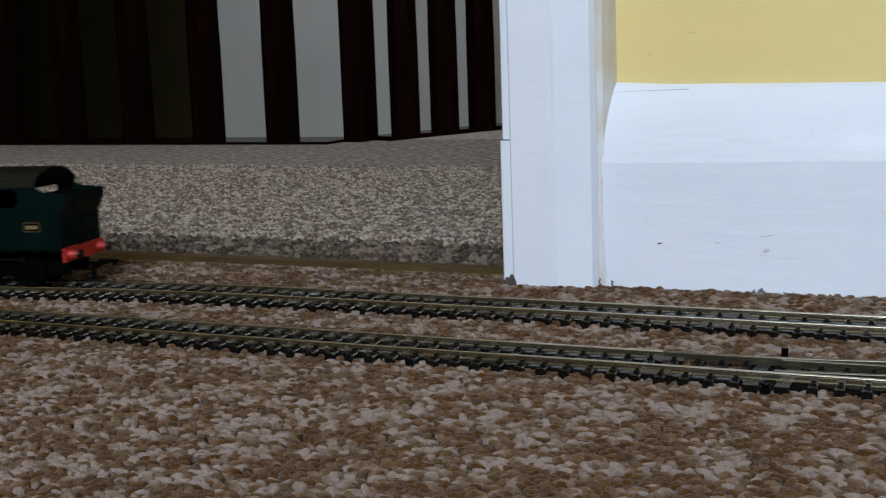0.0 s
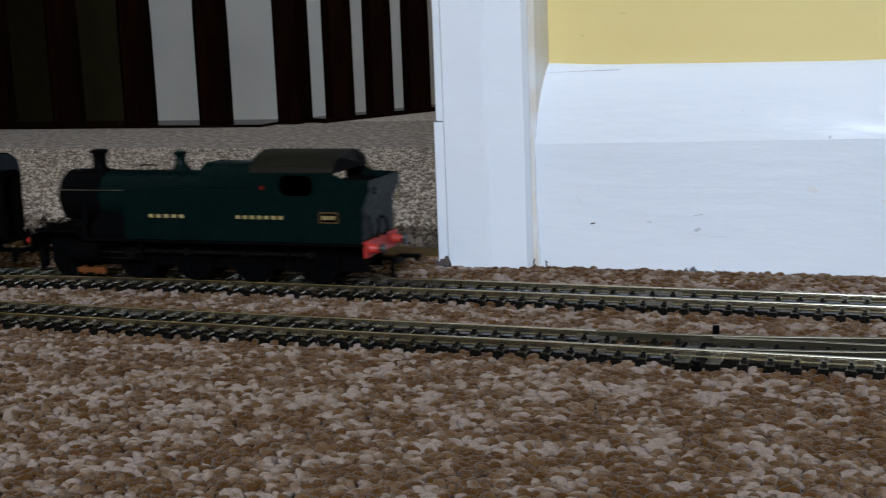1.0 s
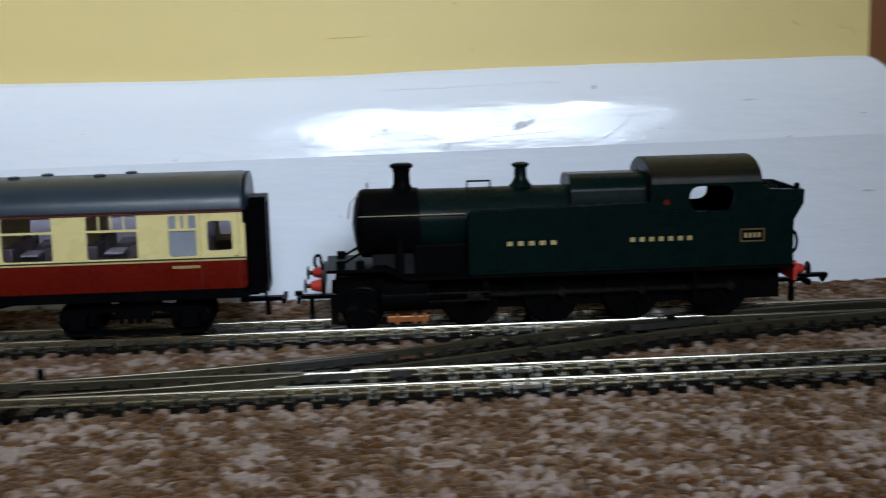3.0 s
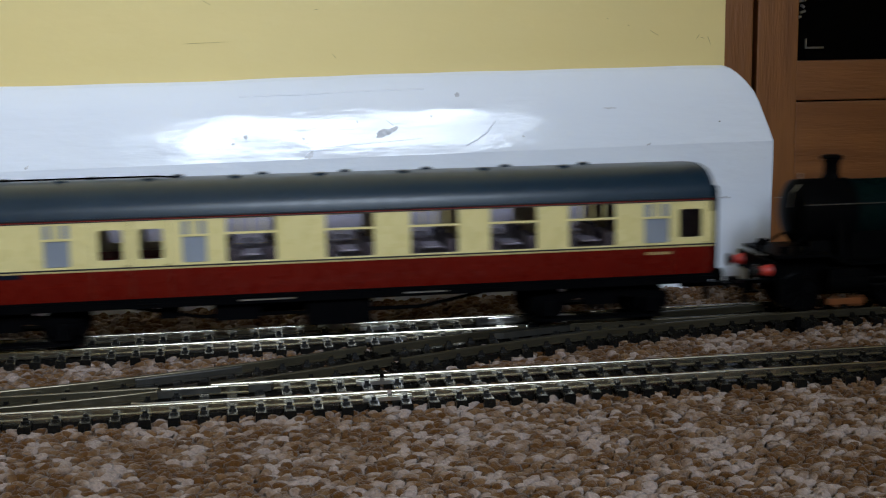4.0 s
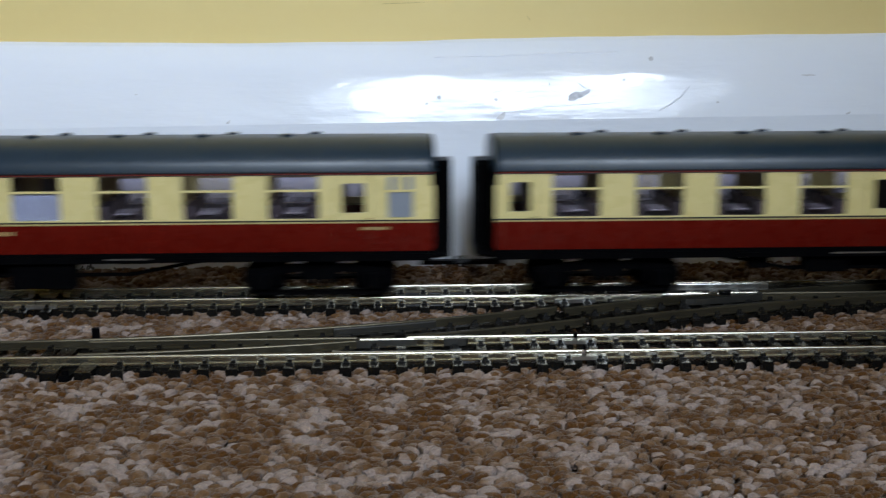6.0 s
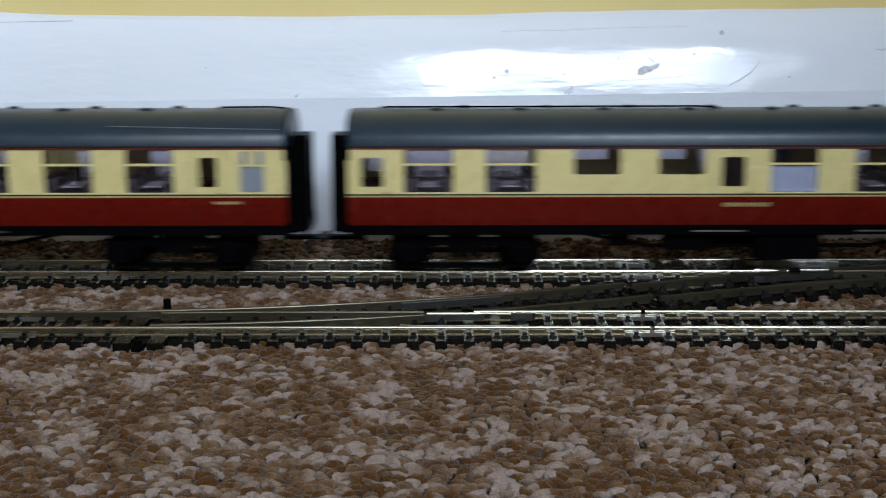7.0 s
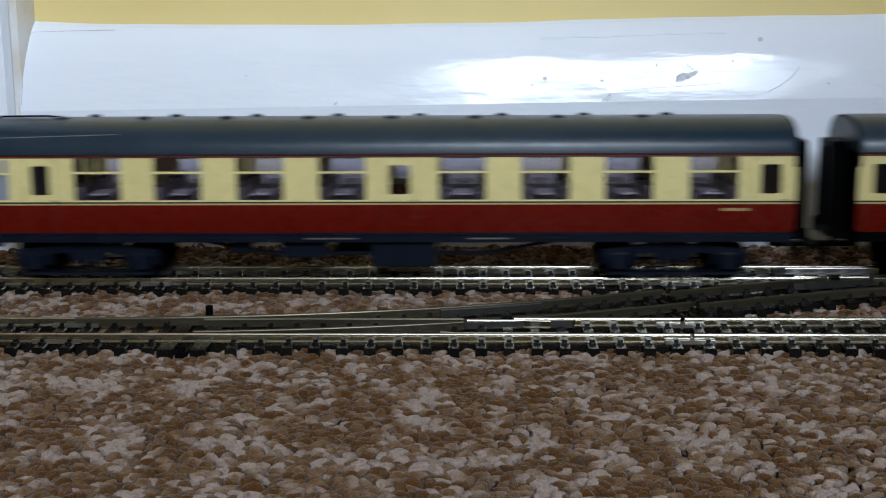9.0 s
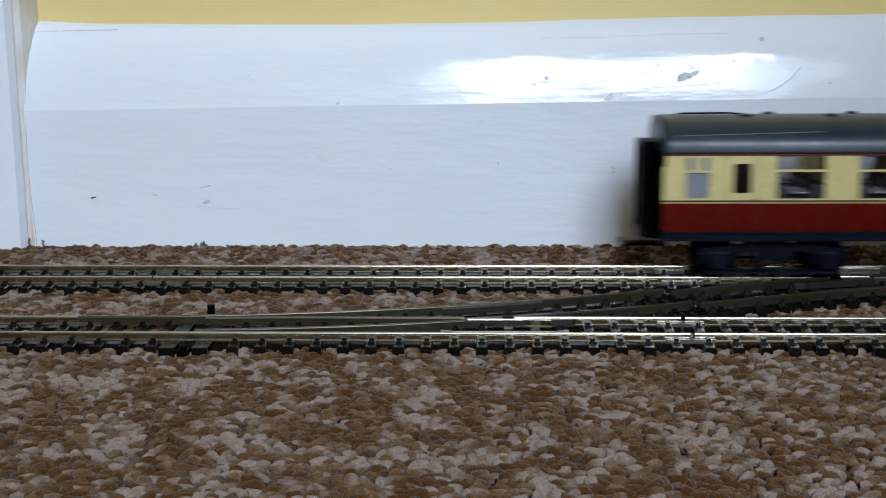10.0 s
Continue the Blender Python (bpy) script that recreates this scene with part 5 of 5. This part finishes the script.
        ya, yb = sorted((sgn * 0.0157, sgn * 0.0140))
        prism(bm, [(0.0592, 0.0172), (0.0715, 0.0172), (0.0715, 0.0310), (0.0722, 0.0335), (0.0745, 0.0362), (0.0748, 0.0405), (0.0640, 0.0410), (0.0610, 0.0425), (0.0600, 0.0440), (0.0592, 0.0440)], ya, yb, "Y")
        part("bunker_side", bm, LOCO_GREEN, l)
        # rivet strip, plate, lettering as plain gold shapes
        bm = bmesh.new()
        y = sorted((sgn * 0.0156, sgn * 0.01586))
        box(bm, 0.0545, 0.0622, *y, 0.0247, 0.0288, 0.0)
        part("number_plate", bm, BRASS, l, "brass edged plate, its number as bars")
        bm = bmesh.new()
        y = sorted((sgn * 0.0156, sgn * 0.01594))
        box(bm, 0.0549, 0.0618, *y, 0.0251, 0.0284)
        part("plate_field", bm, BLACK_PAINT, l)
        bm = bmesh.new()
        y = sorted((sgn * 0.0156, sgn * 0.01602))
        for k in range(4):
            box(bm, 0.0558 + 0.0014 * k, 0.0566 + 0.0014 * k, *y, 0.0260, 0.0275)
        part("plate_bars", bm, GOLD, l)
        for x0, n, w in ((-0.0186, 5, 0.0034), (0.0198, 7, 0.0030)):
            bm = bmesh.new()
            y = sorted((sgn * 0.0156, sgn * 0.01578))
            for k in range(n):
                x = x0 + w * k
                box(bm, x, x + w * 0.50, *y, 0.0258, 0.0272)
            part("side_lettering", bm, GOLD, l, "gold lettering as plain shapes")
        bm = bmesh.new()
        turned(bm, [(0.0009, -0.0001), (0.0009, 0.0001)], (0.0313, sgn * 0.01575, 0.0378), "Y", 14)
        part("red_disc", bm, CRIMSON, l, "small red disc")
        bm = bmesh.new()
        for z0, x0, x1 in ((0.0345, 0.0265, 0.038), (0.0337, 0.027, 0.036), (0.0372, 0.0615, 0.072)):
            box(bm, x0, x1, *sorted((sgn * 0.0156, sgn * 0.01592)), z0, z0 + 0.00025)
        part("step_ledge", bm, LOCO_GREEN, l)
        # cylinder and slide bars
        bm = bmesh.new()
        turned(bm, [(0.0040, -0.0575), (0.0040, -0.0430)], (0, sgn * 0.0128, 0.0108), "X", 20)
        box(bm, -0.0575, -0.0432, *sorted((sgn * 0.0110, sgn * 0.0166)), 0.0098, 0.0150, 0.0006)
        part("cylinder", bm, BLACK_PAINT, l, smooth=40)
        bm = bmesh.new()
        box(bm, -0.0432, -0.0240, *sorted((sgn * 0.0138, sgn * 0.0145)), 0.0112, 0.0118)
        part("slide_bar", bm, DARK_STEEL, l, "dark steel slide bar")
        bm = bmesh.new()
        box(bm, -0.0432, -0.0240, *sorted((sgn * 0.0138, sgn * 0.0145)), 0.0088, 0.0093)
        part("slide_bar", bm, DARK_STEEL, l, "dark steel slide bar")
        bm = bmesh.new()
        box(bm, -0.0310, -0.0270, *sorted((sgn * 0.0132, sgn * 0.0150)), 0.0094, 0.0111)
        part("crosshead", bm, DARK_STEEL, l)
        bm = bmesh.new()
        prism(bm, [(-0.0310, 0.0170), (-0.0240, 0.0170), (-0.0240, 0.0085), (-0.0255, 0.0085), (-0.0262, 0.0150), (-0.0300, 0.0155)], *sorted((sgn * 0.0128, sgn * 0.0134)), "Y")
        part("slide_bar_bracket", bm, BLACK_PAINT, l)
        bm = bmesh.new()
        box(bm, -0.0560, -0.0430, *sorted((sgn * 0.0112, sgn * 0.0126)), 0.0024, 0.0044, 0.0003)
        for x in (-0.0535, -0.0480, -0.0450):
            box(bm, x, x + 0.0012, *sorted((sgn * 0.0110, sgn * 0.0128)), 0.0018, 0.0052)
        part("copper_strip", bm, COPPER, l, "bright copper coloured strip")
        bm = bmesh.new()
        for x0, x1 in ((-0.0705, -0.0580),):
            tube(bm, (x0, sgn * 0.0080, 0.0200), (x1, sgn * 0.0065, 0.0270), 0.0004, 6)
        part("front_stay", bm, BLACK_PAINT, l)
        bm = bmesh.new()
        box(bm, 0.0395, 0.0475, *sorted((sgn * 0.0145, sgn * 0.0160)), 0.0060, 0.0066)
        box(bm, 0.0400, 0.0408, *sorted((sgn * 0.0148, sgn * 0.0154)), 0.0060, 0.0165)
        part("footstep", bm, BLACK_PAINT, l)
    # cab roof, spectacle plate, bunker back, coal plates
    bm = bmesh.new()
    arc = [(0.0160 * math.cos(a), 0.0434 + 0.0068 * math.sin(a) ** 0.9) for a in np.linspace(0, math.pi, 19)]
    inner = [(p * 0.965, 0.0436 + (q - 0.0438) * 1.12) for p, q in arc[::-1]]
    prism(bm, arc + inner, 0.0266, 0.0612, "X")
    part("cab_roof", bm, BUNKER_BLACK, l, "black curved cab roof", smooth=40)
    bm = bmesh.new()
    for y in (-0.0150, 0.0150):
        tube(bm, (0.0266, y, 0.0452), (0.0440, y, 0.0462), 0.00025, 6)
        tube(bm, (0.0440, y, 0.0462), (0.0612, y, 0.0455), 0.00025, 6)
    part("rain_strip", bm, BUNKER_BLACK, l)
    bm = bmesh.new()
    prism(bm, [(-0.0150, 0.0172), (0.0150, 0.0172), (0.0150, 0.0440)] + arc[2:-2] + [(-0.0150, 0.0440)], 0.0264, 0.0272, "X")
    part("spectacle_plate", bm, LOCO_GREEN, l)
    bm = bmesh.new()
    prism(bm, [(0.0715, 0.0172), (0.0718, 0.0310), (0.0748, 0.0362), (0.0750, 0.0405), (0.0742, 0.0405), (0.0740, 0.0364), (0.0708, 0.0310), (0.0705, 0.0172)], -0.0150, 0.0150, "Y")
    box(bm, 0.0592, 0.0600, -0.0150, 0.0150, 0.0172, 0.0400)
    box(bm, 0.0592, 0.0742, -0.0142, 0.0142, 0.0370, 0.0380)
    part("bunker_back", bm, LOCO_GREEN, l)
    bm = bmesh.new()
    rnd = random.Random(4)
    for k in range(60):
        x, y, s = rnd.uniform(0.061, 0.072), rnd.uniform(-0.012, 0.012), rnd.uniform(0.0007, 0.0015)
        bmesh.ops.create_icosphere(bm, subdivisions=1, radius=s, matrix=Matrix.Translation((x, y, 0.0382 + rnd.uniform(0, 0.0012))))
    part("coal", bm, BLACK_PAINT, l, "heaped black coal")
    bm = bmesh.new()
    turned(bm, [(0.0009, 0), (0.0009, 0.0014), (0.0005, 0.0018)], (0.0735, -0.012, 0.0405), "Z", 10)
    for z in (0.034, 0.0325):
        tube(bm, (0.0738, -0.010, z + 0.003), (0.0752, -0.010, z + 0.003), 0.0006, 8)
    part("lamp_iron", bm, BLACK_PAINT, l)
    # beams, buffers, couplings, hose
    for sgn, x in ((1, 0.0718), (-1, -0.0750)):
        bm = bmesh.new()
        xa, xb = sorted((x, x + sgn * 0.0010))
        box(bm, xa, xb, -0.0155, 0.0155, 0.0118, 0.0178)
        part("buffer_beam", bm, RED if sgn > 0 else BLACK_PAINT, l, "red buffer beam" if sgn > 0 else "black buffer beam")
        for y in (-0.0115, 0.0115):
            bm = bmesh.new()
            turned(bm, [(0.0021, 0), (0.0019, 0.0010), (0.0014, 0.0032), (0.0012, 0.0034)], (0, 0, 0), "X", 16)
            bmesh.ops.rotate(bm, verts=bm.verts, cent=(0, 0, 0), matrix=Matrix.Rotation(0 if sgn > 0 else math.pi, 3, "Z"))
            bmesh.ops.translate(bm, verts=bm.verts, vec=(x + sgn * 0.0010, y, 0.0148))
            buf = part("buffer", bm, RED, l, "red buffer stock", smooth=40)
            bm = bmesh.new()
            turned(bm, [(0.0007, 0.0030), (0.0007, 0.0046), (0.0023, 0.0047), (0.0021, 0.0053), (0.0004, 0.0056)], (0, 0, 0), "X", 16)
            bmesh.ops.rotate(bm, verts=bm.verts, cent=(0, 0, 0), matrix=Matrix.Rotation(0 if sgn > 0 else math.pi, 3, "Z"))
            bmesh.ops.translate(bm, verts=bm.verts, vec=(x + sgn * 0.0010, y, 0.0148))
            part("buffer_head", bm, DARK_STEEL, buf, "dark steel head", smooth=40)
        bm = bmesh.new()
        box(bm, *sorted((x - sgn * 0.006, x + sgn * 0.0085)), -0.0014, 0.0014, 0.0086, 0.0098)
        box(bm, *sorted((x + sgn * 0.0075, x + sgn * 0.0165 if sgn > 0 else x - 0.010)), -0.0012, 0.0012, 0.0098, 0.0110)
        box(bm, *sorted((x + sgn * 0.0080, x + sgn * 0.0092)), -0.0060, 0.0060, 0.0082, 0.0100)
        box(bm, *sorted((x + sgn * 0.0040, x + sgn * 0.0054)), -0.0008, 0.0008, 0.0020, 0.0088)
        if sgn > 0:
            prism(bm, [(x + 0.0140, 0.0098), (x + 0.0165, 0.0110), (x + 0.0165, 0.0100), (x + 0.0150, 0.0080)], -0.0012, 0.0012, "Y")
        part("coupling", bm, BLACK_PAINT, l, "black hook coupling")
        bm = bmesh.new()
        pts = [(0.0, 0.0175), (0.0006, 0.0215), (0.0010, 0.0250), (0.0022, 0.0262), (0.0036, 0.0250), (0.0042, 0.0225), (0.0038, 0.0200), (0.0028, 0.0188)]
        if sgn < 0:
            pts = [(u * 0.6, 0.0185 + (w - 0.0175) * 0.55) for u, w in pts]
        for p, q in zip(pts, pts[1:]):
            tube(bm, (x + sgn * (0.0008 + p[0]), -0.004, p[1]), (x + sgn * (0.0008 + q[0]), -0.004, q[1]), 0.0005, 8)
        part("vacuum_hose", bm, BLACK_PAINT, l, "black rubber hose", smooth=50)
    bm = bmesh.new()
    for x, y in ((-0.0700, -0.009), (-0.0640, -0.0105), (-0.0700, 0.009)):
        box(bm, x - 0.0014, x + 0.0014, y - 0.0012, y + 0.0012, 0.0198, 0.0220, 0.0003)
    part("front_box", bm, BLACK_PAINT, l)
    for y in (-0.0125, 0.0125):
        bm = bmesh.new()
        box(bm, -0.0735, -0.0710, y - 0.0004, y + 0.0004, 0.0030, 0.0120)
        box(bm, -0.0735, -0.0690, y - 0.0012, y + 0.0012, 0.0028, 0.0034)
        part("guard_iron", bm, BLACK_PAINT, l)
    # wheels, rods
    for x in (-0.0295, -0.0040, 0.0215, 0.0500):
        wheelset(l, pose(x, 0, 0.0092), 0.0091, BLACK_PAINT, 12)
    wheelset(l, pose(-0.0635, 0, 0.0063), 0.0062, BLACK_PAINT, 9)
    for sgn in (-1, 1):
        bm = bmesh.new()
        box(bm, -0.0310, 0.0515, *sorted((sgn * 0.0112, sgn * 0.0118)), -0.0006, 0.0006)
        for x in (-0.0295, -0.0040, 0.0215, 0.0500):
            tube(bm, (x, sgn * 0.0108, 0), (x, sgn * 0.0124, 0), 0.0014, 12)
        rod = part("coupling_rod", bm, DARK_STEEL, l, "oily dark steel coupling rod")
        rod.location = (0, 0, 0.0062 if sgn < 0 else 0.0122)
        rod["crank"] = 0.0030
        rod["side"] = sgn
    return l


track()
loco = locomotive()
brake_coach = coach("crimson and cream model brake coach, grey roof", BRAKE_WINDOWS, UNDER_BLACK, rod=(0.003, 0.088))
open_coach = coach("crimson and cream model coach, grey roof, black underframe", OPEN_WINDOWS, UNDER_BLACK, rod=(0.226, 0.2535), seam=(0.252, 0.200))
buffet_coach = coach("crimson and cream model buffet coach with small high windows", BUFFET_WINDOWS, UNDER_BLACK, rod=(0.004, 0.115))
open_coach_again = copy_thing(open_coach, pose(0, 0, 0))
last_coach = coach("last crimson and cream coach, slate grey underframe", LAST_WINDOWS, UNDER_GREY, rod=(0.0005, 0.028), seam=(0.004, 0.048))
# plate and panel on the brake coach
bm = bmesh.new()
box(bm, 0.0265 - LEN / 2, 0.0425 - LEN / 2, -HALF - 0.00012, -HALF + 0.0005, 0.0235, 0.0248)
part("grey_plate", bm, UNDER_GREY, brake_coach, "dark grey plate")
bm = bmesh.new()
for k in range(11):
    box(bm, 0.114 + 0.0013 * k - LEN / 2, 0.1148 + 0.0013 * k - LEN / 2, -HALF - 0.00008, -HALF + 0.0005, 0.0218, 0.0230)
part("side_lettering", bm, GOLD, buffet_coach, "gold lettering as plain bars")

# ---- the train runs ----
PITCH = 0.2725
# place of the first coach's leading end along the line, time by time
TRAIN = [(0.0, -0.603), (0.5, -0.521), (1.0, -0.4365), (1.5, -0.3515), (2.0, -0.262), (2.2, -0.226), (3.5, 0.0185), (4.3, 0.1692), (4.5, 0.2080), (5.4, 0.3850), (5.5, 0.4052), (6.2, 0.5498), (7.3, 0.7783), (7.5, 0.8178), (8.0, 0.9213), (9.0, 1.1302), (9.2, 1.1740), (9.5, 1.2340), (10.0, 1.3440)]


def train_at(t):
    """A smooth curve through the table."""
    ts, xs = np.array([a for a, b in TRAIN]), np.array([b for a, b in TRAIN])
    c = np.polyfit(ts, xs, 4)
    base = np.polyval(c, t)
    return float(base + np.interp(t, ts, xs - np.polyval(c, ts)))


def riding(s, half):
    """Pose of a vehicle whose middle is at s, resting on two points of the line."""
    a, b = far_line(s - half)[0], far_line(s + half)[0]
    m = (a + b) / 2
    return pose(m.x, m.y, RAIL_TOP, 0, 0, math.degrees(math.atan2(b.y - a.y, b.x - a.x)))


def motions():
    times = [k / FPS for k in range(10 * FPS + 1)]
    front = [train_at(t) for t in times]
    cars = [(loco, LOCO_OFFSET, 0.045)] + [(c, -LEN / 2 - PITCH * k, 0.0915) for k, c in enumerate((brake_coach, open_coach, buffet_coach, open_coach_again, last_coach))]
    for car, off, half in cars:
        walk(car, [(t, riding(s + off, half)) for t, s in zip(times, front)])
        for p in car.children_recursive:
            if "radius" in p:
                base = p.location.copy()
                walk(p, [(t, Matrix.Translation(base) @ Matrix.Rotation((s - front[0]) / p["radius"], 4, "Y")) for t, s in zip(times, front)])
            elif "crank" in p:
                ph = 0.0 if p["side"] < 0 else math.pi / 2
                rows = []
                for t, s in zip(times, front):
                    a = (s - front[0]) / 0.0091 + ph
                    rows.append((t, pose(p["crank"] * math.sin(a), 0, 0.0092 + p["crank"] * math.cos(a))))
                walk(p, rows)


LOCO_OFFSET = 0.0983
motions()
